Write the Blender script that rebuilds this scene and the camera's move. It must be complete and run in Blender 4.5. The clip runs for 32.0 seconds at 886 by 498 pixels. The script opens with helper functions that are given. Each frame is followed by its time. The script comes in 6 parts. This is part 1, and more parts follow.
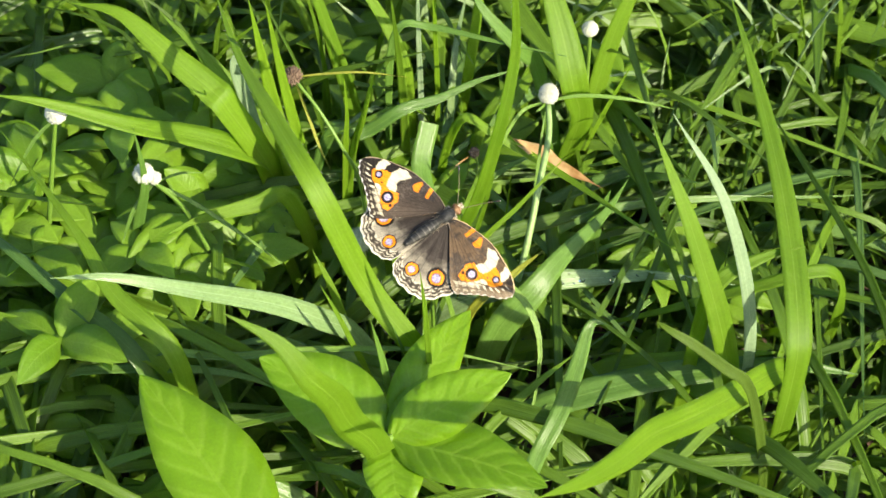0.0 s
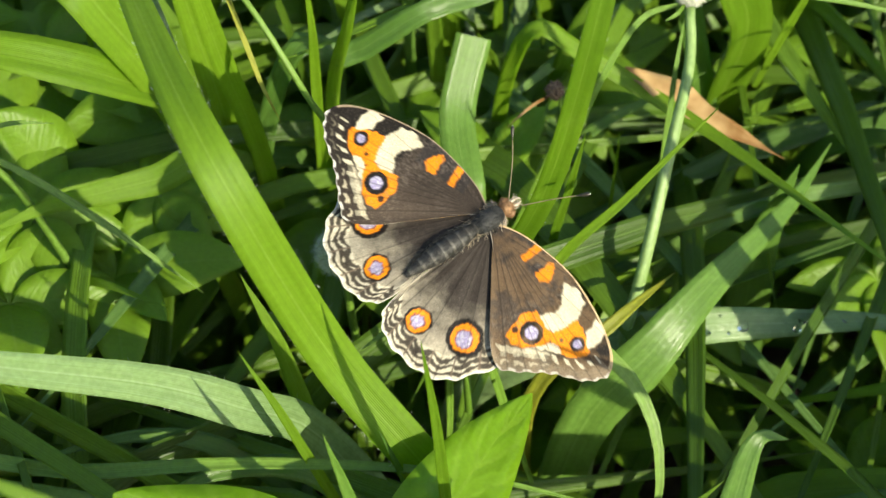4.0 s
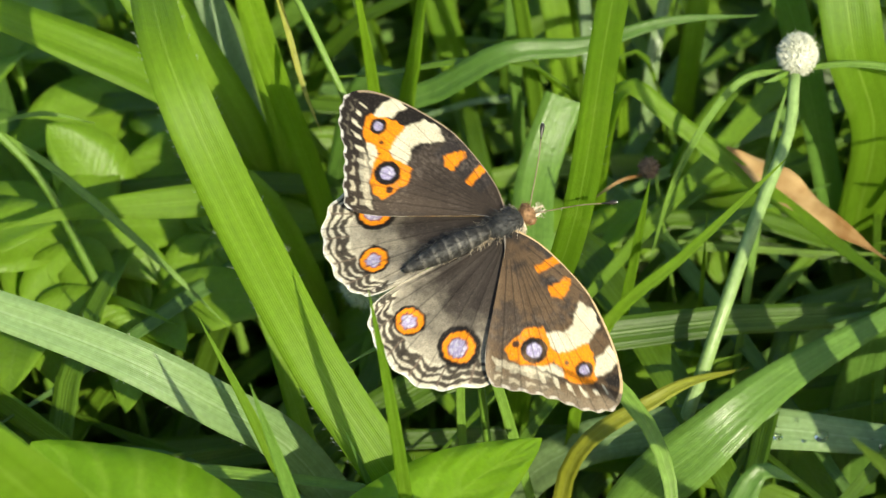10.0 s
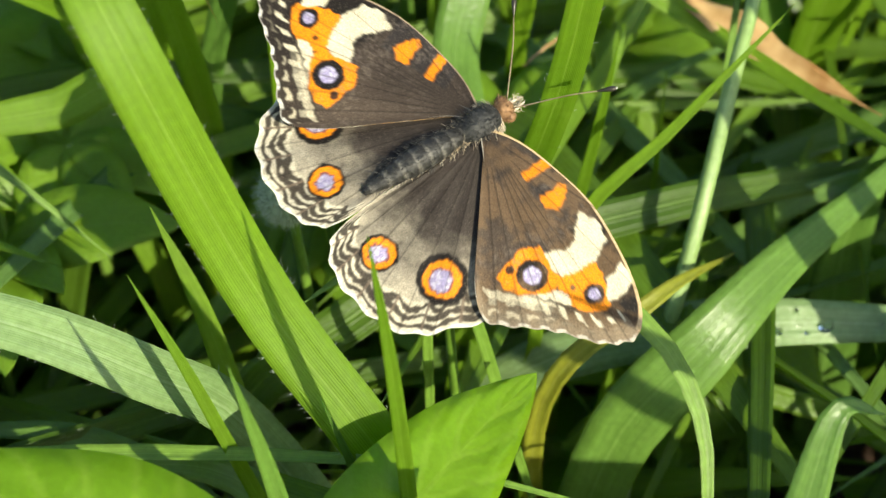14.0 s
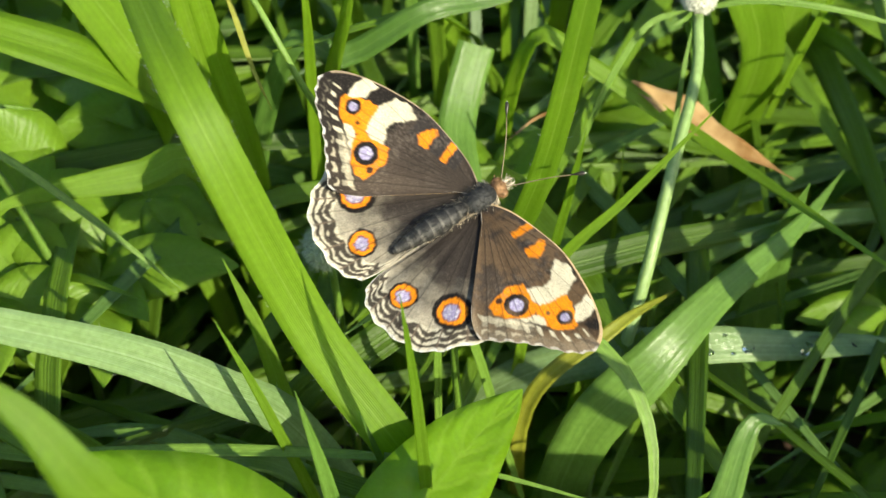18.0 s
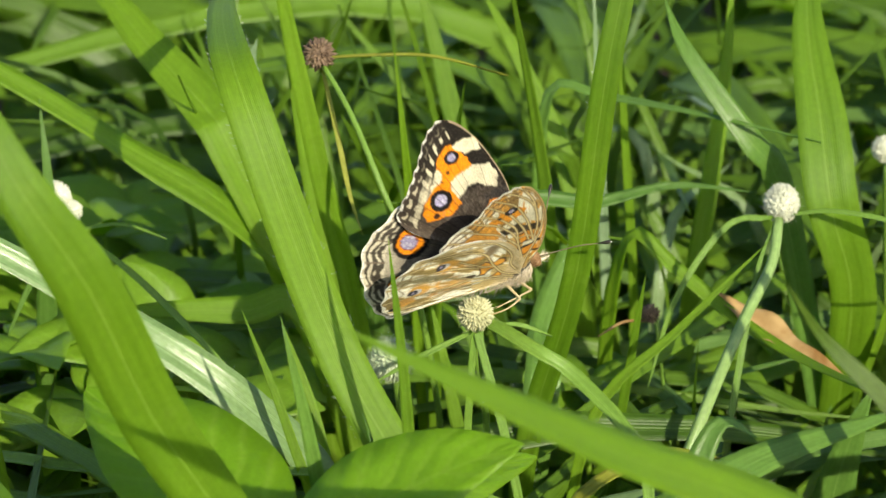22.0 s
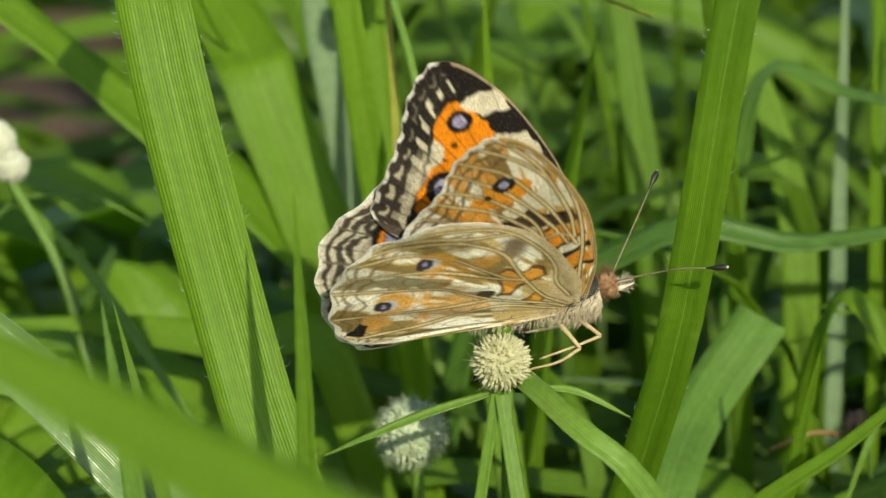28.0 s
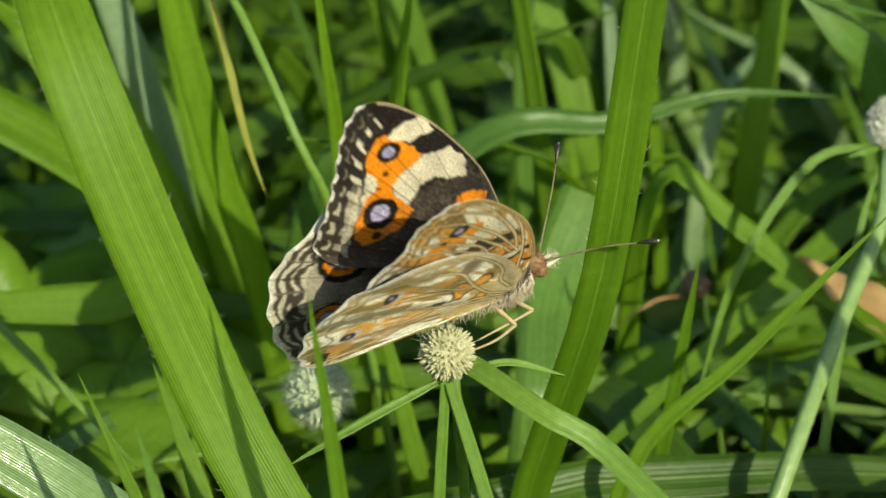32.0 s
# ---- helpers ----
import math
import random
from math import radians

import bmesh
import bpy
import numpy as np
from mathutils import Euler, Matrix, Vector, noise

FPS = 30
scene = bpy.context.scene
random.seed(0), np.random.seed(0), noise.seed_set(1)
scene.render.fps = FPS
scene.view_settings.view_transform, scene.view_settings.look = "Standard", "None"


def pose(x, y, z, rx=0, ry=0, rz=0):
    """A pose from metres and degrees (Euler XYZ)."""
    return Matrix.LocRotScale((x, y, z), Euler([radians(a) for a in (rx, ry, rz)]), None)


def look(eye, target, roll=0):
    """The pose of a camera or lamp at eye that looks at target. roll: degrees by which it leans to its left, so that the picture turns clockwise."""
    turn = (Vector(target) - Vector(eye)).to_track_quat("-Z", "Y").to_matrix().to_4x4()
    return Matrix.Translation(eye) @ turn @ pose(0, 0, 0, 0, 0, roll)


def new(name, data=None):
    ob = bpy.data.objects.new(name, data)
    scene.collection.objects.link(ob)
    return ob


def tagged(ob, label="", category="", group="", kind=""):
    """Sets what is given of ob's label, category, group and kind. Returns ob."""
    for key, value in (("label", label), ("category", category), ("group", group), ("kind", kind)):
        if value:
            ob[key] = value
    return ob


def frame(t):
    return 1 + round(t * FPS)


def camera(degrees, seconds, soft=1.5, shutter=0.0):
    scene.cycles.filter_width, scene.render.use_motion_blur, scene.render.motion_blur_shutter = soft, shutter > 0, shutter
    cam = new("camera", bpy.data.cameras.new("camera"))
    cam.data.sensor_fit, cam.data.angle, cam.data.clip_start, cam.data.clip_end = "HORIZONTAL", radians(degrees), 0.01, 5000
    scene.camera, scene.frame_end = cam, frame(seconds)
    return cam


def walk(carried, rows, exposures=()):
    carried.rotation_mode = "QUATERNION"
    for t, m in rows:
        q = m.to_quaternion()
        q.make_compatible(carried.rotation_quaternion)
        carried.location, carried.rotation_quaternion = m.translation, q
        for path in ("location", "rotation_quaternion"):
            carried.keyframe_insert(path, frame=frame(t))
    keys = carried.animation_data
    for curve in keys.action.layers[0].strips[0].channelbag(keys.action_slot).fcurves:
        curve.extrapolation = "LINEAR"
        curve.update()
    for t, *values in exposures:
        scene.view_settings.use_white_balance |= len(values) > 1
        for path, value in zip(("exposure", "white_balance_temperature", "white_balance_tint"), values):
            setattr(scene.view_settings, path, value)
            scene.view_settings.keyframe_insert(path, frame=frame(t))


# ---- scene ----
# ---------------------------------------------------------------- camera
PATH = [
    (0, (-0.12439, -0.40040, 0.56226), (-0.08458, -0.27564, 0.41110), 2.22),
    (0.5, (-0.14738, -0.41030, 0.55920), (-0.10100, -0.28407, 0.41116), 4.68),
    (1, (-0.10298, -0.31572, 0.44758), (-0.06022, -0.18912, 0.29877), 3.64),
    (1.5, (-0.07310, -0.27358, 0.39734), (-0.03683, -0.14596, 0.24769), 0.58),
    (2, (-0.06102, -0.23338, 0.36905), (-0.02682, -0.11021, 0.21523), 0.87),
    (2.5, (-0.04079, -0.20422, 0.34094), (-0.01426, -0.08253, 0.18445), -2.09),
    (3, (-0.04251, -0.19615, 0.34537), (-0.01658, -0.07701, 0.18684), -1.12),
    (3.5, (-0.04459, -0.19704, 0.34978), (-0.01915, -0.07803, 0.19107), -1.07),
    (5.5, (-0.04342, -0.22283, 0.34217), (-0.01818, -0.09296, 0.19217), 1.23),
    (6, (-0.03080, -0.23285, 0.33695), (-0.01307, -0.09710, 0.19114), 0.41),
    (6.5, (-0.00940, -0.25368, 0.32844), (-0.00332, -0.10752, 0.19206), -1.20),
    (7, (-0.00116, -0.26537, 0.31666), (-0.00067, -0.11291, 0.18722), -2.55),
    (7.5, (-0.00060, -0.27111, 0.30731), (-0.00144, -0.11591, 0.18117), -3.52),
    (8, (0.00386, -0.27463, 0.30172), (0.00096, -0.11748, 0.17804), -3.89),
    (8.5, (0.00458, -0.27257, 0.30330), (0.00163, -0.11654, 0.17821), -3.67),
    (9, (0.00270, -0.27113, 0.30394), (0.00011, -0.11565, 0.17816), -3.53),
    (9.5, (0.00856, -0.27342, 0.30691), (0.00318, -0.11857, 0.18045), -4.45),
    (10, (0.00543, -0.23343, 0.27510), (0.00049, -0.07854, 0.14867), -4.15),
    (10.5, (0.00441, -0.19934, 0.24510), (-0.00091, -0.04332, 0.12009), -4.16),
    (11, (0.00333, -0.19468, 0.23993), (-0.00076, -0.03838, 0.11522), -3.90),
    (11.5, (0.00379, -0.19769, 0.23890), (-0.00022, -0.04051, 0.11529), -4.09),
    (12, (0.00051, -0.19539, 0.23733), (0.00009, -0.03877, 0.11295), -4.12),
    (12.5, (-0.00531, -0.19391, 0.24086), (-0.00128, -0.03883, 0.11462), -3.37),
    (13, (-0.01006, -0.19053, 0.24478), (-0.00242, -0.03826, 0.11534), -3.28),
    (13.5, (-0.01739, -0.18604, 0.24787), (-0.00262, -0.03718, 0.11511), -3.35),
    (14, (-0.02834, -0.17920, 0.25383), (-0.00559, -0.03932, 0.11270), -1.65),
    (14.5, (-0.02756, -0.17900, 0.26053), (-0.00455, -0.04279, 0.11590), -1.31),
    (15, (-0.02631, -0.17953, 0.26287), (-0.00431, -0.04279, 0.11858), -1.50),
    (15.5, (-0.02746, -0.18004, 0.26153), (-0.00515, -0.04165, 0.11887), -1.54),
    (17.5, (-0.03751, -0.22375, 0.31482), (-0.01532, -0.08653, 0.17102), -1.38),
    (18, (-0.04081, -0.22243, 0.31498), (-0.01577, -0.08581, 0.17108), -0.62),
    (18.5, (-0.04193, -0.22441, 0.31775), (-0.01678, -0.08734, 0.17429), -1.63),
    (19, (-0.04015, -0.22664, 0.31921), (-0.01578, -0.08806, 0.17708), -2.07),
    (19.5, (-0.03760, -0.21883, 0.32485), (-0.01385, -0.08287, 0.18010), -0.52),
    (20, (-0.00959, -0.26744, 0.28572), (-0.00247, -0.10505, 0.16919), -3.18),
    (21, (0.00324, -0.30470, 0.23863), (0.00045, -0.12506, 0.15075), -1.98),
    (22, (0.01306, -0.32213, 0.21084), (0.00326, -0.13537, 0.13997), -1.42),
    (23, (0.04777, -0.32675, 0.18438), (0.01758, -0.13823, 0.12479), -1.14),
    (24, (0.07507, -0.31762, 0.17796), (0.02834, -0.13253, 0.11830), -0.94),
    (25, (0.08417, -0.31117, 0.19181), (0.03169, -0.12873, 0.12885), 0.65),
    (25.5, (0.08421, -0.31032, 0.18958), (0.03216, -0.12735, 0.12783), 0.98),
    (27.5, (0.05591, -0.20451, 0.15020), (0.00160, -0.02084, 0.09263), 1.29),
    (28, (0.05094, -0.19521, 0.14947), (-0.00166, -0.01103, 0.09193), 1.27),
    (28.5, (0.05147, -0.19504, 0.14987), (-0.00233, -0.01084, 0.09354), 1.96),
    (29, (0.05097, -0.19435, 0.14893), (-0.00108, -0.00964, 0.09262), 1.34),
    (29.5, (0.04937, -0.19452, 0.14996), (-0.00136, -0.00954, 0.09332), 0.95),
    (30, (0.04765, -0.19399, 0.15655), (-0.00037, -0.00979, 0.09521), 0.33),
    (30.5, (0.04207, -0.19407, 0.15954), (0.00088, -0.00975, 0.09376), -1.71),
    (31, (0.03159, -0.19365, 0.17245), (-0.00030, -0.01141, 0.09648), -2.36),
    (32, (0.00508, -0.19301, 0.19185), (0.00047, -0.01641, 0.09808), -2.43),
]
# seconds, stops, kelvin, tint of the clip's camera
LIGHT_METER = [(0.0, 1.18, 7000, 8), (1.0, 1.05, 7000, 7), (3.5, 0.86, 7000, 4), (6.0, 0.62, 7000, 3), (9.0, 0.64, 7000, 3), (14.0, 0.84, 7000, 3), (19.0, 0.84, 7000, 3), (22.0, 0.58, 7000, 3), (25.0, 0.44, 7000, 3), (28.0, 0.14, 7000, -1), (32.0, 0.22, 7000, -3)]
cam = camera(18.0, 32.0, soft=1.5)
cam.data.dof.use_dof = True
cam.data.dof.focus_distance = 0.33
cam.data.dof.aperture_fstop = 42.0
walk(cam, [(t, look(eye, target, roll)) for t, eye, target, roll in PATH], LIGHT_METER)

# ---------------------------------------------------------------- light
SUN_FROM = Vector((0.45, -0.75, 0.48)).normalized()
world = bpy.data.worlds.new("daylight")
scene.world = world
world.use_nodes = True
wn = world.node_tree.nodes
sky = wn.new("ShaderNodeTexSky")
sky.sky_type = "NISHITA"
sky.sun_disc = False
sky.sun_elevation = math.asin(SUN_FROM.z)
sky.sun_rotation = math.atan2(SUN_FROM.x, SUN_FROM.y)
world.node_tree.links.new(sky.outputs[0], wn["Background"].inputs[0])
wn["Background"].inputs[1].default_value = 0.15
sun = new("sun", bpy.data.lights.new("sun", "SUN"))
sun.data.energy, sun.data.angle, sun.data.color = 4.3, radians(0.6), (1.0, 0.93, 0.78)
sun.matrix_world = look(SUN_FROM * 3, (0, 0, 0))


# ---------------------------------------------------------------- materials
def nodes_of(name):
    mat = bpy.data.materials.new(name)
    mat.use_nodes = True
    nt = mat.node_tree
    for n in list(nt.nodes):
        nt.nodes.remove(n)
    out = nt.nodes.new("ShaderNodeOutputMaterial")
    return mat, nt, out


def node(nt, kind, inputs=None):
    n = nt.nodes.new(kind)
    for k, v in (inputs or {}).items():
        if isinstance(v, bpy.types.NodeSocket):
            nt.links.new(v, n.inputs[k])
        else:
            n.inputs[k].default_value = v
    return n


def ramp(nt, fac, stops):
    r = nt.nodes.new("ShaderNodeValToRGB")
    nt.links.new(fac, r.inputs[0])
    el = r.color_ramp.elements
    while len(el) < len(stops):
        el.new(0.5)
    for e, (p, c) in zip(el, stops):
        e.position, e.color = p, (*c, 1)
    return r.outputs[0]


def mix(nt, fac, a, b, blend="MIX"):
    m = nt.nodes.new("ShaderNodeMix")
    m.data_type, m.blend_type = "RGBA", blend
    for i, v in ((0, fac), (6, a), (7, b)):
        if isinstance(v, bpy.types.NodeSocket):
            nt.links.new(v, m.inputs[i])
        else:
            m.inputs[i].default_value = v if i == 0 else (*v, 1)
    return m.outputs[2]


def math_node(nt, op, a, b=0.0):
    m = nt.nodes.new("ShaderNodeMath")
    m.operation = op
    for i, v in ((0, a), (1, b)):
        if isinstance(v, bpy.types.NodeSocket):
            nt.links.new(v, m.inputs[i])
        else:
            m.inputs[i].default_value = v
    return m.outputs[0]


def leaf_material(name, dark, light, vein, thru, veins=24.0, rough=0.42, see=0.38, random_by="object", pinnate=0.0):
    """Green leaf or blade: lengthwise veins over the width (uv.x), paler midrib, blotches, light passing through."""
    mat, nt, out = nodes_of(name)
    uv = node(nt, "ShaderNodeUVMap")
    sep = node(nt, "ShaderNodeSeparateXYZ", {0: uv.outputs[0]})
    tex = node(nt, "ShaderNodeTexCoord")
    big = node(nt, "ShaderNodeTexNoise", {"Vector": tex.outputs["Object"], "Scale": 60.0, "Detail": 4.0})
    fine = node(nt, "ShaderNodeTexNoise", {"Vector": tex.outputs["Object"], "Scale": 1500.0, "Detail": 2.0})
    if random_by == "object":
        rnd = node(nt, "ShaderNodeObjectInfo").outputs["Random"]
    else:
        rnd = node(nt, "ShaderNodeNewGeometry").outputs["Random Per Island"]
    f = math_node(nt, "ADD", math_node(nt, "MULTIPLY", big.outputs[0], 0.6), math_node(nt, "MULTIPLY", rnd, 0.55))
    col = ramp(nt, f, [(0.28, dark), (0.80, light)])
    off = math_node(nt, "ABSOLUTE", math_node(nt, "SUBTRACT", sep.outputs[0], 0.5))
    if pinnate:
        bent = node(nt, "ShaderNodeTexNoise", {"Vector": uv.outputs[0], "Scale": 2.5, "Detail": 2.0})
        run = math_node(nt, "SUBTRACT", math_node(nt, "ADD", math_node(nt, "MULTIPLY", sep.outputs[1], 2.4), math_node(nt, "MULTIPLY", bent.outputs[0], 0.7)), math_node(nt, "MULTIPLY", off, 3.0))
        wave = math_node(nt, "SINE", math_node(nt, "MULTIPLY", run, 6.2832))
        stripe = math_node(nt, "POWER", math_node(nt, "MULTIPLY", math_node(nt, "ADD", wave, 1.0), 0.5), 9.0)
        col = mix(nt, math_node(nt, "MULTIPLY", stripe, pinnate), col, vein)
        quilt = math_node(nt, "MULTIPLY", wave, -2.2 * pinnate)
    else:
        warp = node(nt, "ShaderNodeTexNoise", {"Vector": uv.outputs[0], "Scale": 5.0, "Detail": 2.0})
        wave = math_node(nt, "SINE", math_node(nt, "MULTIPLY", math_node(nt, "ADD", sep.outputs[0], math_node(nt, "MULTIPLY", warp.outputs[0], 0.03)), veins * 6.2832))
        stripe = math_node(nt, "MULTIPLY", math_node(nt, "ADD", wave, 1.0), 0.5)
        col = mix(nt, math_node(nt, "MULTIPLY", stripe, math_node(nt, "MULTIPLY", big.outputs[0], 0.26)), col, vein)
        ribs = math_node(nt, "SINE", math_node(nt, "MULTIPLY", math_node(nt, "ADD", sep.outputs[0], math_node(nt, "MULTIPLY", warp.outputs[0], 0.02)), 6.2832 * 7))
        deep = math_node(nt, "POWER", math_node(nt, "MULTIPLY", math_node(nt, "ADD", ribs, 1.0), 0.5), 7.0)
        col = mix(nt, math_node(nt, "MULTIPLY", deep, 0.35), col, dark)
        quilt = math_node(nt, "MULTIPLY", ribs, 0.25)
    long_uv = node(nt, "ShaderNodeVectorMath", {0: uv.outputs[0], 1: (34.0, 1.6, 1.0)})
    long_uv.operation = "MULTIPLY"
    lines = node(nt, "ShaderNodeTexNoise", {"Vector": long_uv.outputs[0], "Scale": 1.0, "Detail": 5.0, "Roughness": 0.65})
    col = mix(nt, 0.0 if pinnate else 0.75, col, ramp(nt, lines.outputs[0], [(0.3, (0.72, 0.74, 0.6)), (0.7, (1.22, 1.2, 1.3))]), "MULTIPLY")
    worn = node(nt, "ShaderNodeTexNoise", {"Vector": tex.outputs["Object"], "Scale": 190.0, "Detail": 6.0})
    col = mix(nt, math_node(nt, "MULTIPLY", ramp(nt, worn.outputs[0], [(0.60, (0, 0, 0)), (0.72, (1, 1, 1))]), 0.30), col, vein)
    rib = math_node(nt, "LESS_THAN", off, 0.022)
    col = mix(nt, math_node(nt, "MULTIPLY", rib, 0.45), col, vein)
    speck = ramp(nt, fine.outputs[0], [(0.35, (0.75, 0.75, 0.75)), (0.7, (1.1, 1.1, 1.1))])
    col = mix(nt, 0.6, col, speck, "MULTIPLY")
    hgt = math_node(nt, "ADD", math_node(nt, "ADD", math_node(nt, "MULTIPLY", stripe, 0.5), quilt), fine.outputs[0])
    bump = node(nt, "ShaderNodeBump", {"Strength": 0.28, "Distance": 0.00022, "Height": hgt})
    p = node(nt, "ShaderNodeBsdfPrincipled", {"Base Color": col, "Roughness": rough, "Normal": bump.outputs[0], "Specular IOR Level": 0.40})
    tr = node(nt, "ShaderNodeBsdfTranslucent", {"Color": mix(nt, 0.75, col, thru), "Normal": bump.outputs[0]})
    ms = node(nt, "ShaderNodeMixShader", {0: see, 1: p.outputs[0], 2: tr.outputs[0]})
    nt.links.new(ms.outputs[0], out.inputs[0])
    return mat


def plain_material(name, a, b, scale=800.0, rough=0.7, bump=0.3, see=0.0, spec=0.3):
    mat, nt, out = nodes_of(name)
    tex = node(nt, "ShaderNodeTexCoord")
    n1 = node(nt, "ShaderNodeTexNoise", {"Vector": tex.outputs["Object"], "Scale": scale, "Detail": 5.0})
    n2 = node(nt, "ShaderNodeTexNoise", {"Vector": tex.outputs["Object"], "Scale": scale * 0.17, "Detail": 3.0})
    f = math_node(nt, "ADD", math_node(nt, "MULTIPLY", n1.outputs[0], 0.55), math_node(nt, "MULTIPLY", n2.outputs[0], 0.45))
    col = ramp(nt, f, [(0.36, a), (0.64, b)])
    bm = node(nt, "ShaderNodeBump", {"Strength": bump, "Distance": 0.0003, "Height": n1.outputs[0]})
    p = node(nt, "ShaderNodeBsdfPrincipled", {"Base Color": col, "Roughness": rough, "Normal": bm.outputs[0], "Specular IOR Level": spec})
    if see:
        tr = node(nt, "ShaderNodeBsdfTranslucent", {"Color": col})
        ms = node(nt, "ShaderNodeMixShader", {0: see, 1: p.outputs[0], 2: tr.outputs[0]})
        nt.links.new(ms.outputs[0], out.inputs[0])
    else:
        nt.links.new(p.outputs[0], out.inputs[0])
    return mat


def scale_material(name):
    """Wing scales: the pattern lies in the mesh's colour layer, with fine grain and a little light passing through."""
    mat, nt, out = nodes_of(name)
    at = node(nt, "ShaderNodeVertexColor")
    at.layer_name = "pattern"
    tex = node(nt, "ShaderNodeTexCoord")
    n1 = node(nt, "ShaderNodeTexNoise", {"Vector": tex.outputs["Object"], "Scale": 9000.0, "Detail": 2.0})
    n2 = node(nt, "ShaderNodeTexNoise", {"Vector": tex.outputs["Object"], "Scale": 700.0, "Detail": 4.0})
    g = ramp(nt, n1.outputs[0], [(0.3, (0.7, 0.7, 0.7)), (0.7, (1.15, 1.15, 1.15))])
    col = mix(nt, 0.8, at.outputs[0], g, "MULTIPLY")
    g2 = ramp(nt, n2.outputs[0], [(0.3, (0.82, 0.82, 0.82)), (0.7, (1.08, 1.08, 1.08))])
    col = mix(nt, 0.8, col, g2, "MULTIPLY")
    bm = node(nt, "ShaderNodeBump", {"Strength": 0.35, "Distance": 0.00008, "Height": n1.outputs[0]})
    p = node(nt, "ShaderNodeBsdfPrincipled", {"Base Color": col, "Roughness": 0.6, "Normal": bm.outputs[0], "Sheen Weight": 0.04, "Specular IOR Level": 0.15})
    tr = node(nt, "ShaderNodeBsdfTranslucent", {"Color": col})
    ms = node(nt, "ShaderNodeMixShader", {0: 0.2, 1: p.outputs[0], 2: tr.outputs[0]})
    nt.links.new(ms.outputs[0], out.inputs[0])
    return mat


def banded_material(name):
    """Dark grey body rings, each with a paler hind edge."""
    mat, nt, out = nodes_of(name)
    uv = node(nt, "ShaderNodeUVMap")
    run = node(nt, "ShaderNodeSeparateXYZ", {0: uv.outputs[0]}).outputs[1]
    tex = node(nt, "ShaderNodeTexCoord")
    n1 = node(nt, "ShaderNodeTexNoise", {"Vector": tex.outputs["Object"], "Scale": 2600.0, "Detail": 4.0})
    wob = math_node(nt, "ADD", math_node(nt, "MULTIPLY", run, 2.7), math_node(nt, "MULTIPLY", n1.outputs[0], 0.35))
    saw = math_node(nt, "FRACT", wob)
    band = ramp(nt, saw, [(0.0, (0.016, 0.015, 0.014)), (0.62, (0.030, 0.029, 0.027)), (0.88, (0.105, 0.098, 0.085)), (1.0, (0.016, 0.015, 0.014))])
    col = mix(nt, 0.7, band, ramp(nt, n1.outputs[0], [(0.3, (0.45, 0.45, 0.45)), (0.7, (1.4, 1.4, 1.4))]), "MULTIPLY")
    bm = node(nt, "ShaderNodeBump", {"Strength": 0.6, "Distance": 0.0002, "Height": n1.outputs[0]})
    p = node(nt, "ShaderNodeBsdfPrincipled", {"Base Color": col, "Roughness": 0.55, "Normal": bm.outputs[0], "Specular IOR Level": 0.4})
    nt.links.new(p.outputs[0], out.inputs[0])
    return mat


def water_material():
    mat, nt, out = nodes_of("water_drop")
    p = node(nt, "ShaderNodeBsdfPrincipled", {"Base Color": (1, 1, 1, 1), "Roughness": 0.02, "IOR": 1.33, "Transmission Weight": 1.0})
    nt.links.new(p.outputs[0], out.inputs[0])
    return mat


def soil_material():
    mat, nt, out = nodes_of("soil_litter")
    tex = node(nt, "ShaderNodeTexCoord")
    n1 = node(nt, "ShaderNodeTexNoise", {"Vector": tex.outputs["Object"], "Scale": 35.0, "Detail": 8.0})
    n2 = node(nt, "ShaderNodeTexNoise", {"Vector": tex.outputs["Object"], "Scale": 400.0, "Detail": 4.0})
    f = math_node(nt, "ADD", math_node(nt, "MULTIPLY", n1.outputs[0], 0.6), math_node(nt, "MULTIPLY", n2.outputs[0], 0.4))
    col = ramp(nt, f, [(0.33, (0.035, 0.022, 0.014)), (0.5, (0.11, 0.066, 0.040)), (0.68, (0.21, 0.14, 0.09))])
    away = node(nt, "ShaderNodeVectorMath", {0: tex.outputs["Object"]})
    away.operation = "LENGTH"
    turf = ramp(nt, n1.outputs[0], [(0.3, (0.030, 0.060, 0.012)), (0.7, (0.10, 0.17, 0.03))])
    col = mix(nt, math_node(nt, "MULTIPLY", ramp(nt, math_node(nt, "MULTIPLY", away.outputs["Value"], 0.5), [(0.32, (0, 0, 0)), (0.6, (1, 1, 1))]), 0.9), col, turf)
    bm = node(nt, "ShaderNodeBump", {"Strength": 0.6, "Distance": 0.002, "Height": n2.outputs[0]})
    p = node(nt, "ShaderNodeBsdfPrincipled", {"Base Color": col, "Roughness": 0.92, "Normal": bm.outputs[0]})
    nt.links.new(p.outputs[0], out.inputs[0])
    return mat


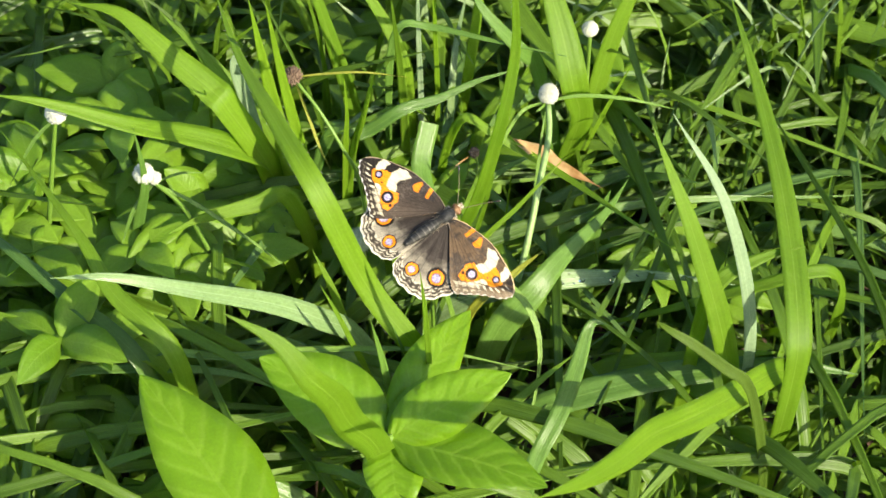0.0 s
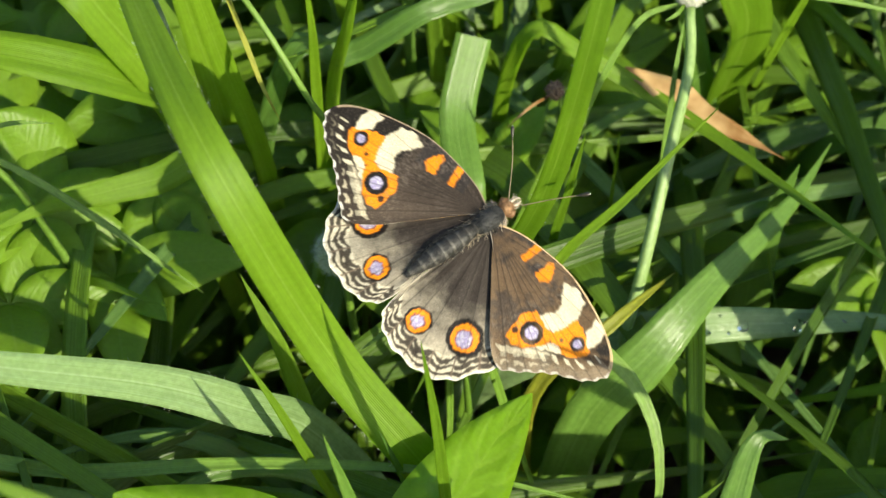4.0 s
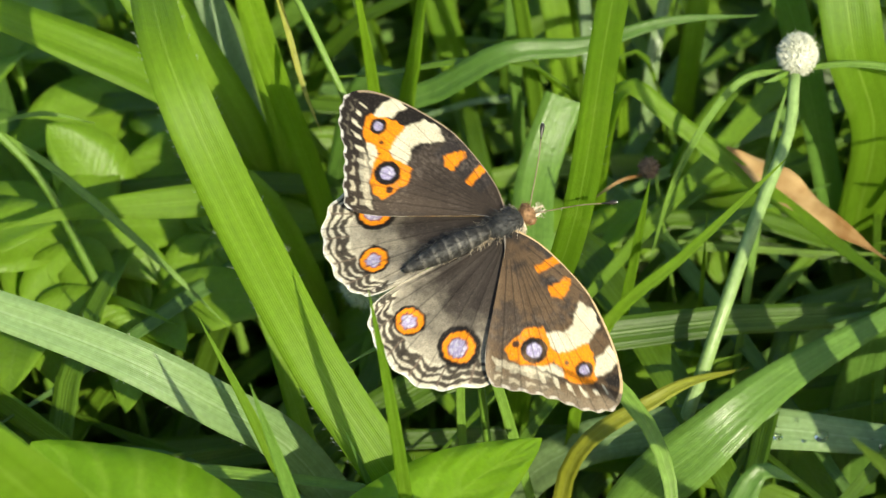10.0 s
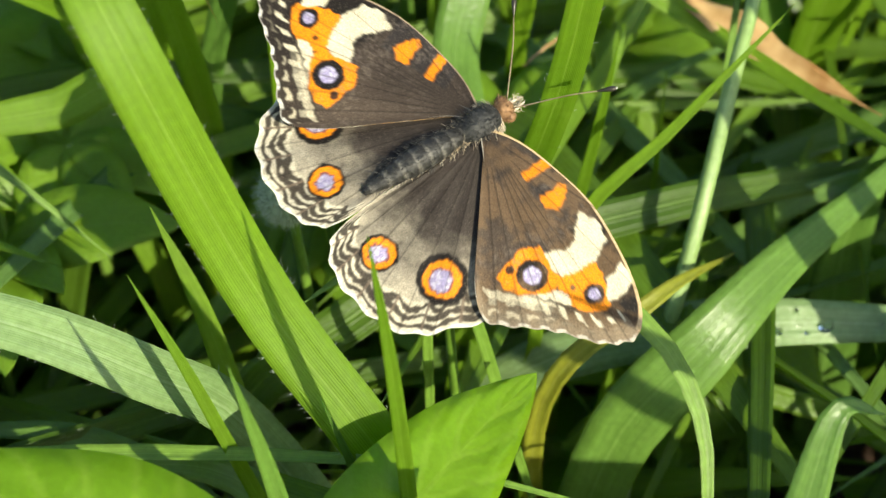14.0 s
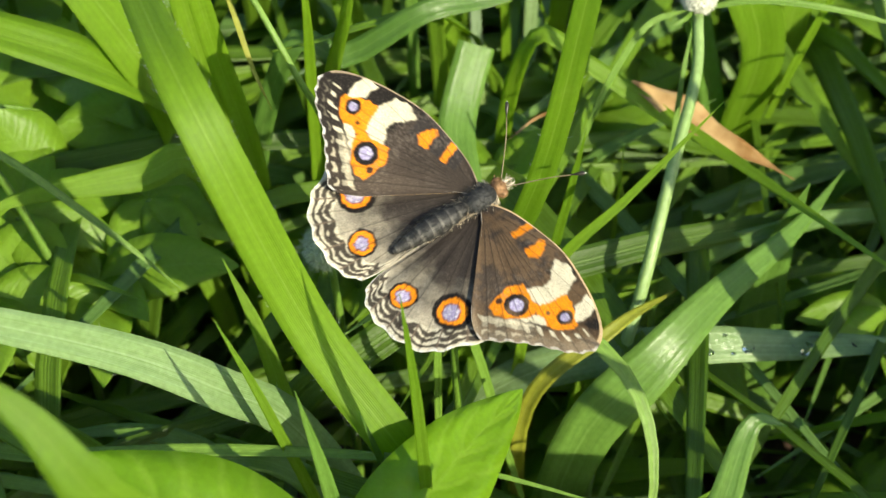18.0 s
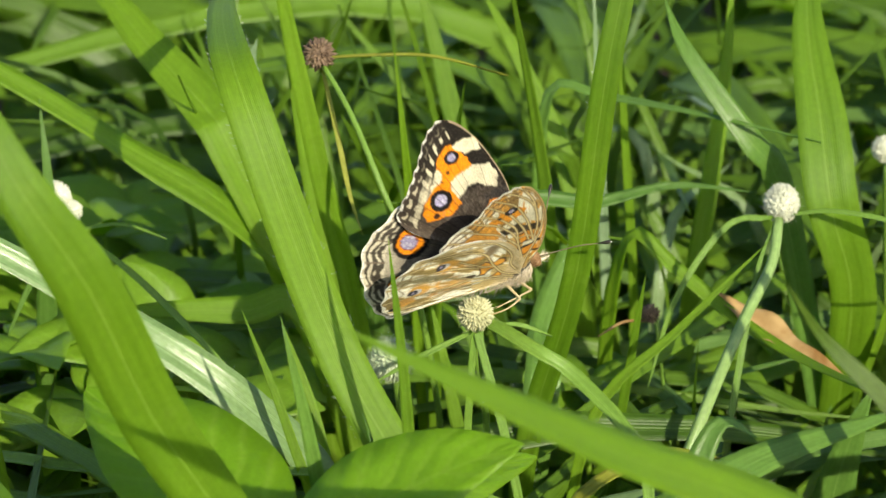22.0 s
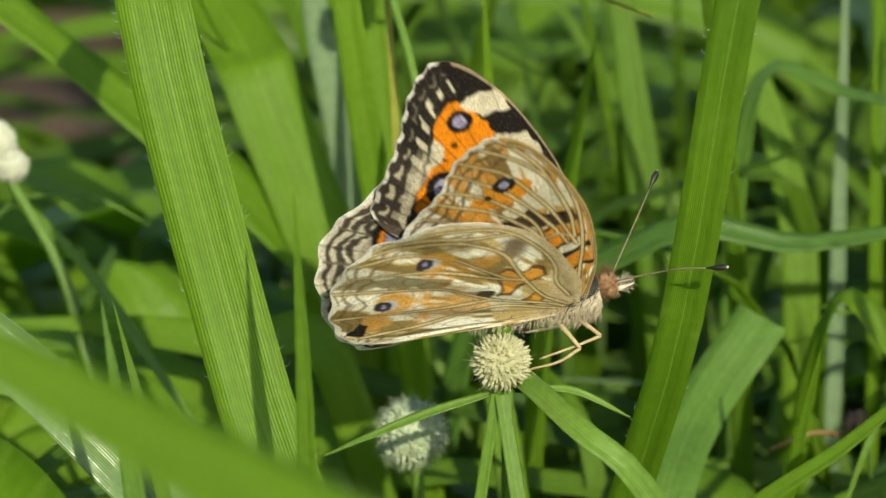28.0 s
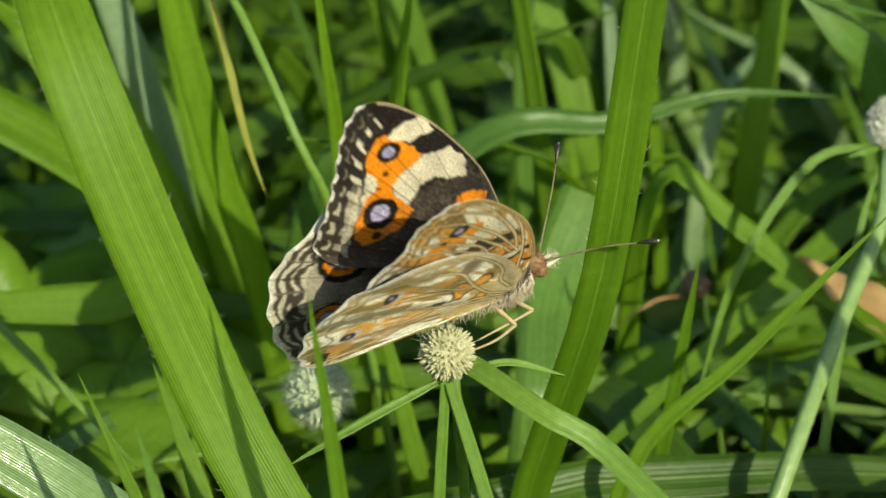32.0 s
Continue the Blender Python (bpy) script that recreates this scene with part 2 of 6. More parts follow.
GRASS = leaf_material("grass_blade", (0.098, 0.200, 0.008), (0.175, 0.315, 0.014), (0.25, 0.38, 0.05), (0.46, 0.68, 0.010), see=0.48, rough=0.52)
BLUE_GRASS = leaf_material("bluish_grass_blade", (0.085, 0.18, 0.030), (0.145, 0.275, 0.048), (0.20, 0.34, 0.08), (0.22, 0.46, 0.02), rough=0.28)
# whitish base colour stands in for the sky's sheen on these blades
SHEEN_GRASS = leaf_material("pale_painted_sheen_blade", (0.20, 0.30, 0.16), (0.30, 0.41, 0.24), (0.40, 0.50, 0.32), (0.30, 0.46, 0.10), rough=0.3, see=0.3)
# bluish green lightened so that sheen and sunlight lie in the colour
PAINTED_LIT_GRASS = leaf_material("glossy_painted_lit_blade", (0.15, 0.26, 0.085), (0.24, 0.36, 0.15), (0.34, 0.46, 0.24), (0.24, 0.42, 0.05), rough=0.22, see=0.32)
# green darkened to stand for a blade that lies in shade
SHADED_GRASS = leaf_material("shade_painted_blade", (0.035, 0.075, 0.006), (0.065, 0.120, 0.010), (0.10, 0.16, 0.02), (0.12, 0.22, 0.006), see=0.25, rough=0.5)
FIELD = leaf_material("grass_field", (0.046, 0.102, 0.008), (0.158, 0.285, 0.022), (0.17, 0.30, 0.04), (0.36, 0.54, 0.012), veins=9.0, random_by="island", see=0.45)
BLUE_FIELD = leaf_material("bluish_field", (0.085, 0.17, 0.035), (0.17, 0.30, 0.075), (0.22, 0.36, 0.10), (0.22, 0.46, 0.03), veins=9.0, random_by="island", rough=0.26, see=0.38)
PALE_FIELD = leaf_material("pale_field", (0.18, 0.28, 0.10), (0.32, 0.43, 0.22), (0.40, 0.50, 0.30), (0.34, 0.52, 0.08), veins=7.0, random_by="island", rough=0.26, see=0.35)
WEED = leaf_material("weed_leaf", (0.130, 0.255, 0.016), (0.235, 0.395, 0.034), (0.27, 0.42, 0.07), (0.42, 0.66, 0.03), rough=0.42, random_by="island", pinnate=0.14, see=0.52)
BROAD = leaf_material("broad_leaf", (0.115, 0.235, 0.010), (0.185, 0.345, 0.016), (0.25, 0.40, 0.04), (0.50, 0.76, 0.012), rough=0.34, see=0.5, pinnate=0.5)
DRY = plain_material("dry_blade", (0.24, 0.12, 0.035), (0.56, 0.39, 0.18), 260.0, see=0.2)
YELLOWING = leaf_material("yellowing_blade", (0.26, 0.30, 0.02), (0.38, 0.38, 0.05), (0.45, 0.45, 0.12), (0.5, 0.5, 0.05))
STEM = leaf_material("stem", (0.10, 0.20, 0.02), (0.16, 0.28, 0.04), (0.22, 0.36, 0.08), (0.25, 0.42, 0.04), see=0.15)
PALE_STEM = leaf_material("pale_stem", (0.20, 0.32, 0.09), (0.31, 0.44, 0.17), (0.40, 0.52, 0.26), (0.30, 0.46, 0.08), see=0.15, rough=0.3)
WHITE_HEAD = plain_material("white_spikelets", (0.52, 0.53, 0.42), (0.74, 0.74, 0.62), 1500.0, see=0.2)
CREAM_HEAD = plain_material("cream_spikelets", (0.36, 0.35, 0.19), (0.60, 0.58, 0.38), 1500.0, see=0.15)
PALE_HEAD = plain_material("pale_green_spikelets", (0.36, 0.44, 0.27), (0.58, 0.64, 0.46), 1500.0, see=0.2)
BROWN_HEAD = plain_material("brown_spikelets", (0.07, 0.042, 0.028), (0.22, 0.15, 0.10), 1500.0)
SOIL = soil_material()
WATER = water_material()
SCALES = scale_material("wing_scales")
FUR = plain_material("dark_fur", (0.014, 0.015, 0.016), (0.070, 0.070, 0.068), 1700.0, 0.6, bump=0.7)
ABDOMEN_SKIN = banded_material("banded_abdomen")
TAN_FUR = plain_material("tan_fur", (0.42, 0.33, 0.22), (0.66, 0.58, 0.46), 2500.0, 0.8)
RUST_FUR = plain_material("rusty_fur", (0.12, 0.06, 0.03), (0.34, 0.20, 0.10), 2500.0, 0.8)
HAIR = plain_material("pale_hair", (0.55, 0.6, 0.45), (0.8, 0.85, 0.7), 900.0, see=0.3)
CHITIN = plain_material("dark_chitin", (0.012, 0.01, 0.008), (0.035, 0.028, 0.02), 2500.0, 0.35, spec=0.5)
ANTENNA = plain_material("antenna", (0.10, 0.075, 0.04), (0.28, 0.22, 0.13), 2500.0, 0.5)
LEG = plain_material("tan_leg", (0.38, 0.27, 0.13), (0.62, 0.50, 0.32), 2500.0, 0.5)


# ---------------------------------------------------------------- shape helpers
CM = 0.01


def thing(name, at, label, category, group="", kind=""):
    ob = new(name)
    ob.empty_display_size = 0.005
    ob.location = [c * CM for c in at]
    return tagged(ob, label, category, group, kind)


def link_mesh(name, verts, faces, material, parent=None, label="", uvs=None, smooth=True):
    """One mesh object, its vertices given in metres of the world; under a parent it takes the parent's place."""
    me = bpy.data.meshes.new(name)
    verts = np.asarray(verts, float)
    if parent is not None:
        root = np.array(parent.location) if parent.parent is None else np.array(parent.location) + np.array(parent.parent.location)
        verts = verts - root
    me.from_pydata(verts.tolist(), [], [tuple(int(i) for i in f) for f in faces])
    if uvs is not None:
        layer = me.uv_layers.new(name="UVMap")
        idx = np.empty(len(me.loops), np.int32)
        me.loops.foreach_get("vertex_index", idx)
        layer.data.foreach_set("uv", np.asarray(uvs, np.float32)[idx].ravel())
    if smooth:
        me.polygons.foreach_set("use_smooth", np.ones(len(me.polygons), bool))
    me.materials.append(material)
    me.update()
    ob = new(name, me)
    if parent is not None:
        ob.parent = parent
    return tagged(ob, label)


def spline(points, n):
    """Smooth line (Catmull-Rom) through the points, n + 1 samples."""
    p = np.asarray(points, float)
    p = np.vstack([2 * p[0] - p[1], p, 2 * p[-1] - p[-2]])
    m = len(p) - 3
    t = np.linspace(0, m, n + 1)
    k = np.minimum(t.astype(int), m - 1)
    u = (t - k)[:, None]
    a, b, c, d = p[k], p[k + 1], p[k + 2], p[k + 3]
    return 0.5 * (2 * b + (c - a) * u + (2 * a - 5 * b + 4 * c - d) * u**2 + (3 * b - a - 3 * c + d) * u**3)


def unit(v):
    return v / np.maximum(np.linalg.norm(v, axis=-1, keepdims=True), 1e-9)


def ribbon(points, width, face=(0, -0.5, 0.85), fold=0.18, tip=1.0, root=0.6, wide_at=0.45, n=22, thick=0.018, wave=0.0, blunt=False, seed=0, oval=False):
    """Verts, faces and uvs of a blade along points (cm), width in cm: folded on its midrib, closed, tapering to the tip."""
    r = np.random.default_rng(seed)
    line = spline(points, n)
    t = np.linspace(0, 1, n + 1)
    tan = unit(np.gradient(line, axis=0))
    face = np.asarray(face, float)
    if face.ndim == 1:
        face = np.repeat(face[None], n + 1, 0)
    side = unit(np.cross(tan, face))
    nor = unit(np.cross(side, tan))
    up = np.clip(t / max(wide_at, 1e-6), 0, 1)
    prof = root + (1 - root) * np.sin(up * np.pi / 2)
    down = np.clip((t - wide_at) / (1 - wide_at), 0, 1)
    prof = prof * (np.ones_like(t) if blunt else np.clip(1 - down ** (1.6 / tip), 0.02, 1))
    if oval:
        prof = np.clip(np.sin(np.pi * np.clip(t, 0, 1) ** 0.85), 0, 1) ** 0.8 * (1 - 0.25 * t) * 1.15 + 0.02
    hw = width / 2 * prof
    ph = r.uniform(0, 6.28)
    cols = np.array([-1, -0.5, 0, 0.5, 1.0])
    lift = fold * np.array([1, 0.42, 0, 0.42, 1.0])
    top, uv = [], []
    for c, l in zip(cols, lift):
        wob = wave * np.sin(t * 17 + ph + c * 2)[:, None] * nor * width * abs(c)
        top.append(line + side * (hw * c)[:, None] + nor * (hw * (l - fold * 0.5))[:, None] + wob)
        uv.append(np.stack([np.full_like(t, 0.5 + c / 2), t * 3], 1))
    top = np.stack(top, 1)
    uv = np.stack(uv, 1)
    low = top - nor[:, None] * thick * np.array([0.3, 1, 1.6, 1, 0.3])[None, :, None]
    verts = np.concatenate([top.reshape(-1, 3), low.reshape(-1, 3)]) * CM
    uvs = np.concatenate([uv.reshape(-1, 2)] * 2)
    m, faces = (n + 1) * 5, []
    for i in range(n):
        for j in range(4):
            a = i * 5 + j
            faces.append((a, a + 1, a + 6, a + 5))
            faces.append((m + a, m + a + 5, m + a + 6, m + a + 1))
        a = i * 5
        faces.append((a, a + 5, m + a + 5, m + a))
        faces.append((a + 4, m + a + 4, m + a + 9, a + 9))
    return verts, faces, uvs


def tube(points, r0, r1, n=16, sides=8, caps=True, prof=None):
    line = spline(points, n)
    tan = unit(np.gradient(line, axis=0))
    ref = np.array([0.3, 0.9, 0.1])
    a = unit(np.cross(tan, ref))
    b = np.cross(tan, a)
    t = np.linspace(0, 1, n + 1)
    rad = r0 + (r1 - r0) * t if prof is None else np.array([prof(x) for x in t])
    ang = np.linspace(0, 2 * np.pi, sides, endpoint=False)
    ring = line[:, None] + rad[:, None, None] * (np.cos(ang)[None, :, None] * a[:, None] + np.sin(ang)[None, :, None] * b[:, None])
    uv = np.stack(np.broadcast_arrays((ang / 6.2832)[None], t[:, None] * 3), -1)
    faces = [(i * sides + j, i * sides + (j + 1) % sides, (i + 1) * sides + (j + 1) % sides, (i + 1) * sides + j) for i in range(n) for j in range(sides)]
    if caps:
        faces += [tuple(range(sides))[::-1], tuple(n * sides + j for j in range(sides))]
    return ring.reshape(-1, 3) * CM, faces, uv.reshape(-1, 2)


def join(pieces):
    v, f, u, k = [], [], [], 0
    for a, b, c in pieces:
        v.append(a)
        u.append(c)
        f += [tuple(i + k for i in face) for face in b]
        k += len(a)
    return np.concatenate(v), f, np.concatenate(u)


def grass_plant(at, blades, label="long bright green grass blades rising from the turf", material=GRASS):
    """A grass plant at a place (cm) with its blades: dicts for ribbon(), with an optional material and label."""
    plant = thing("grass_plant", at, label, "grass", "grass plants round the butterfly")
    for k, b in enumerate(blades):
        b = dict(b)
        mat = b.pop("mat", material)
        lab = b.pop("label", "")
        hairs = b.pop("hairs", 0)
        v, f, u = ribbon(seed=k, **b)
        ob = link_mesh("blade", v, f, mat, plant, lab, u)
        if hairs:
            edge_hairs(v, b.get("n", 22), hairs, plant, k)
    return plant


def edge_hairs(v, n, count, plant, seed):
    """Fine pale hairs along both edges of a blade."""
    r = np.random.default_rng(seed + 50)
    top = v[: (n + 1) * 5].reshape(n + 1, 5, 3) / CM
    out = []
    for _ in range(count):
        i = r.uniform(1, n - 1.01)
        k, u = int(i), i % 1
        j = r.choice([0, 4])
        p = top[k, j] * (1 - u) + top[k + 1, j] * u
        away = unit(p - (top[k, 2] * (1 - u) + top[k + 1, 2] * u))
        along = unit(top[k + 1, 2] - top[k, 2])
        d = away * r.uniform(0.4, 1.0) + along * r.uniform(0.1, 0.8) + r.normal(0, 0.25, 3)
        out.append(tube([p, p + unit(d) * 0.025, p + unit(d + along * 0.4) * r.uniform(0.04, 0.07)], 0.0015, 0.0004, 2, 3, False))
    v, f, u = join(out)
    tagged(link_mesh("edge_hairs", v, f, HAIR, plant, "fine pale hairs along the blade edge", u), kind="stuff")


# ---------------------------------------------------------------- ground
def ground_sheet():
    r = np.concatenate([np.linspace(0, 60, 90), np.geomspace(64, 60000, 40)])
    a = np.linspace(0, 2 * np.pi, 96, endpoint=False)
    rr, aa = np.meshgrid(r, a, indexing="ij")
    x, y = rr * np.cos(aa), rr * np.sin(aa) + 6
    z = np.array([noise.noise((u * 0.09, v * 0.09, 0)) * 0.5 + noise.noise((u * 0.5, v * 0.5, 3)) * 0.16 for u, v in zip(x.ravel(), y.ravel())])
    verts = np.stack([x.ravel(), y.ravel(), z - 0.3], 1) * CM
    faces = [(i * 96 + j, (i + 1) * 96 + j, (i + 1) * 96 + (j + 1) % 96, i * 96 + (j + 1) % 96) for i in range(len(r) - 1) for j in range(96)]
    g = link_mesh("ground", verts, faces, SOIL)
    tagged(g, "dark brown soil with plant litter under the grass", "ground", kind="structure")


ground_sheet()


# ---------------------------------------------------------------- far and low growth
def scatter_grass(name, spots, label, material, length, width, lean, n=9, seed=1):
    """Many arching blades in one mesh: spots are rows of x, y (cm)."""
    r = np.random.default_rng(seed)
    out = []
    for x, y in spots:
        h, w = r.uniform(*length), r.uniform(*width)
        az, le = r.uniform(0, 6.283), r.uniform(*lean)
        d = np.array([math.cos(az), math.sin(az), 0])
        base = np.array([x, y, -0.2])
        mid = base + d * h * le * 0.3 + np.array([0, 0, h * 0.55])
        top = base + d * h * le + np.array([0, 0, h * r.uniform(0.62, 1.0) * (1 - 0.35 * le)])
        q = np.array([-d[1], d[0], 0]) * r.normal(0, 0.1) * h
        face = (r.normal(0, 0.4), -0.55 + r.normal(0, 0.4), 0.8)
        out.append(ribbon([base, mid, top + q], w, face, 0.25, n=n, seed=int(r.integers(1e6)), root=0.55))
    v, f, u = join(out)
    return tagged(link_mesh(name, v, f, material, None, "", u), label, "grass", kind="stuff")


def leaf_shape(base, way, length, width, nor=(0, 0, 1), bend=0.2, n=10, fold=0.25, seed=0, wide_at=0.42):
    way, nor = unit(np.asarray(way, float)), np.asarray(nor, float)
    b = np.asarray(base, float)
    pts = [b, b + way * length * 0.5 + np.array([0, 0, bend * length * 0.25]), b + way * length + np.array([0, 0, -bend * length * 0.3])]
    return ribbon(pts, width, nor, fold, tip=1.15, root=0.08, wide_at=wide_at, n=n, thick=0.02, seed=seed, oval=True)


def scatter_weeds(name, spots, label, size, height, seed=2):
    """Low broad-leaved weeds: opposite leaves up a short stem."""
    r = np.random.default_rng(seed)
    out = []
    for x, y in spots:
        h = r.uniform(*height)
        az = r.uniform(0, 6.28)
        for k in range(3):
            z = h * (0.45 + 0.28 * k)
            for s in range(2 if k < 2 else 4):
                a = az + k * 1.57 + s * (3.1416 if k < 2 else 1.57)
                d = np.array([math.cos(a), math.sin(a), r.uniform(-0.1, 0.5)])
                ln = r.uniform(*size) * (1.1 - 0.15 * k)
                nor = (r.normal(0, 0.25), r.normal(0, 0.25) - 0.2, 1)
                out.append(leaf_shape((x, y, z), d, ln, ln * r.uniform(0.42, 0.55), nor, 0.3, 7, seed=int(r.integers(1e6))))
        out.append(tube([(x, y, -0.3), (x + 0.1, y, h * 0.5), (x, y, h)], 0.06, 0.04, 4, 5))
    v, f, u = join(out)
    return tagged(link_mesh(name, v, f, WEED, None, "", u), label, "weeds", kind="stuff")


def spots_in(count, x0, x1, y0, y1, seed):
    r = np.random.default_rng(seed)
    return np.stack([r.uniform(x0, x1, count), r.uniform(y0, y1, count)], 1)


def thinned(spots, x0, x1, y0, y1, keep, seed):
    """Fewer spots within a clearing."""
    r = np.random.default_rng(seed)
    hold = (spots[:, 0] > x0) & (spots[:, 0] < x1) & (spots[:, 1] > y0) & (spots[:, 1] < y1)
    return spots[~hold | (r.uniform(0, 1, len(spots)) < keep)]


def open_soil(spots):
    """Leaves a strip of bare soil free that runs back from the clearing."""
    a, b = np.array([-8.5, 9.0]), np.array([-25.0, 44.0])
    t = np.clip(((spots - a) @ (b - a)) / ((b - a) @ (b - a)), 0, 1)
    away = np.linalg.norm(spots - a - t[:, None] * (b - a), axis=1)
    r = np.random.default_rng(4)
    return spots[(away > 2.2 + 3.2 * t) | (r.uniform(0, 1, len(spots)) < 0.06)]


# thick turf behind the butterfly, thinning into the distance
scatter_grass("grass_turf", thinned(open_soil(thinned(spots_in(1000, -24, 26, 6.5, 18, 11), -16, -2.5, 5, 15, 0.3, 3)), 3, 11, 5, 9.5, 0.45, 10), "mid-height green grass turf behind the butterfly", FIELD, (5, 11), (0.25, 0.62), (0.3, 1.3), seed=21)
scatter_grass("grass_turf", open_soil(spots_in(900, -55, 40, 18, 55, 12)), "blurred green grass field in the background", FIELD, (7, 15), (0.35, 0.8), (0.3, 1.2), 7, seed=22)
scatter_grass("grass_turf", spots_in(1500, -160, 120, 55, 190, 13), "distant grass field", FIELD, (9, 18), (0.7, 1.5), (0.3, 1.0), 5, seed=23)
scatter_grass("grass_turf", spots_in(900, -18, 20, -10, 7, 14), "short dark grass low in the turf", FIELD, (2.0, 4.8), (0.15, 0.45), (0.5, 1.6), 7, seed=24)
ring = spots_in(2600, -200, 200, -220, 200, 20)
ring = ring[(np.abs(ring[:, 0]) > 60) | (ring[:, 1] < -85)]
scatter_grass("grass_turf", ring[(ring[:, 1] < 55) | (np.abs(ring[:, 0]) > 120)], "low grass field all around", FIELD, (6, 11), (0.8, 1.8), (0.4, 1.2), 3, seed=26)
near = spots_in(2400, -62, 62, -88, 20, 55)
near = near[(near[:, 1] < -17) | (near[:, 0] < -24) | (near[:, 0] > 27)]
scatter_grass("grass_turf", open_soil(near), "low grass round the clearing", FIELD, (3.0, 6.0), (0.4, 0.9), (0.4, 1.3), 4, seed=56)
scatter_weeds("weed_patch", open_soil(spots_in(100, -18, -2, 4, 17, 15)), "low light green broad-leaved weeds in the grass", (1.0, 1.9), (2.5, 5.0), 31)
scatter_weeds("weed_patch", spots_in(60, -12, 14, -8, 6, 16), "small dark green weed leaves near the soil", (0.8, 1.6), (1.2, 3.2), 32)
scatter_weeds("weed_patch", open_soil(spots_in(90, -45, 10, 16, 45, 17)), "blurred weeds among background grass", (1.6, 3.0), (3.0, 7.0), 33)

scatter_weeds("weed_patch", spots_in(22, -14, -5.4, 0.5, 8.0, 18), "light green weeds filling gaps between the blades", (1.3, 2.4), (4.4, 6.6), 34)
scatter_grass("grass_turf", open_soil(spots_in(70, -24, 22, 13, 27, 19)), "broad arching grass blades behind the butterfly", FIELD, (9, 15), (0.55, 0.95), (0.5, 1.5), 14, seed=25)

scatter_grass("grass_turf", thinned(open_soil(spots_in(700, -14, 20, 4.5, 15, 41)), 2.6, 10, 3, 8, 0.3, 9), "fine bright grass filling the turf", FIELD, (3.5, 7.0), (0.14, 0.36), (0.4, 1.4), 8, seed=42)
scatter_weeds("weed_patch", open_soil(spots_in(70, -6, 7, 3.5, 14, 43)), "light green weed leaves low in the turf", (0.9, 1.8), (2.6, 5.2), 44)

scatter_grass("grass_turf", thinned(spots_in(380, 1, 22, -8, 16, 45), 0, 8, -6, 5.5, 0.22, 5), "long arching blades lying over one another", FIELD, (5.5, 10.0), (0.16, 0.42), (1.0, 1.9), 12, seed=46)
scatter_grass("grass_turf", open_soil(spots_in(250, -18, -4.5, -10, 9, 47)), "long arching blades low beside the clearing", FIELD, (6.5, 11.5), (0.22, 0.50), (0.9, 1.8), 12, seed=48)
scatter_grass("grass_turf", thinned(spots_in(90, -2, 22, 2, 15, 49), -2, 8, 0, 5.5, 0.2, 6), "bluish glossy blades lying in the turf", BLUE_FIELD, (6.0, 10.0), (0.22, 0.48), (0.8, 1.7), 12, seed=50)

scatter_grass("grass_turf", open_soil(spots_in(110, -5, 17, 5.5, 15, 51)), "thin upright bright shoots standing in the turf behind", FIELD, (9.0, 13.5), (0.09, 0.26), (0.05, 0.45), 10, seed=52)
scatter_grass("grass_turf", thinned(spots_in(60, 1, 15, 5, 14, 53), 0, 4, 4, 7, 0.3, 8), "pale glossy stems standing in the turf behind", PALE_FIELD, (8.0, 12.5), (0.09, 0.22), (0.05, 0.5), 10, seed=54)

# ---------------------------------------------------------------- the blades round the butterfly (cm)
FRONT = (0.1, -0.75, 0.6)
UPWARD = (0, -0.35, 0.9)
WET = [(-0.2, 1.6, 0), (0.29, 1.23, 3.21), (1.11, 0.93, 4.5), (2.35, 0.66, 5.03), (3.47, 0.58, 5.02), (4.66, 0.47, 4.87), (5.91, 0.09, 4.99), (7.56, -0.58, 4.92)]
grass_plant((-0.5, -2.0, 0), [
    dict(points=[(-0.45, -2.2, -0.2), (-0.3, -2.16, 3.09), (-0.48, -1.92, 5.79), (-1.69, -1.02, 8.06), (-2.68, -0.45, 10.92), (-3.14, 1.38, 11.36), (-3.41, 4.05, 11), (-3.36, 6.78, 10.46)], width=0.57, face=(0.15, -0.8, 0.55), wide_at=0.5, n=36, fold=0.2, hairs=320, root=0.85, label="broad hairy light green blade crossing close by"),
    dict(points=[(-0.6, -1.8, 0), (-1.0, -1.3, 3.5), (-1.9, -0.9, 5.4), (-3.0, -0.9, 6.0), (-4.4, -1.2, 6.0)], width=0.36, face=UPWARD, n=20, mat=BLUE_GRASS),
    dict(points=[(-0.3, -1.7, 0), (0.1, -1.5, 3.4), (0.5, -1.8, 5.0), (0.7, -2.2, 5.6)], width=0.2, face=FRONT, n=16),
], "tall grass with one broad hairy light green blade")
grass_plant((0.2, 1.5, 0), [
    dict(points=[(0.1, 1.8, -0.2), (0.38, 1.45, 2.77), (0.56, 1.26, 5.47), (1.23, 0.65, 8.14), (1.63, 0.32, 10.95), (2.01, 0.63, 13), (1.93, 0.67, 14.83), (1.82, 0.67, 16.27)], width=0.34, face=FRONT, fold=0.28, wide_at=0.5, n=32, root=0.8, hairs=90),
    dict(points=[(0.3, 1.9, 0), (0.9, 2.1, 3.5), (1.9, 2.2, 4.8), (3.0, 2.0, 4.9)], width=0.24, face=UPWARD, n=16),
    dict(points=[(0.0, 1.9, 0), (-0.2, 2.3, 4.0), (-0.5, 2.6, 6.0), (-0.75, 2.8, 7.2)], width=0.2, face=FRONT, n=16),
], "upright deep green grass blade behind the butterfly's head")
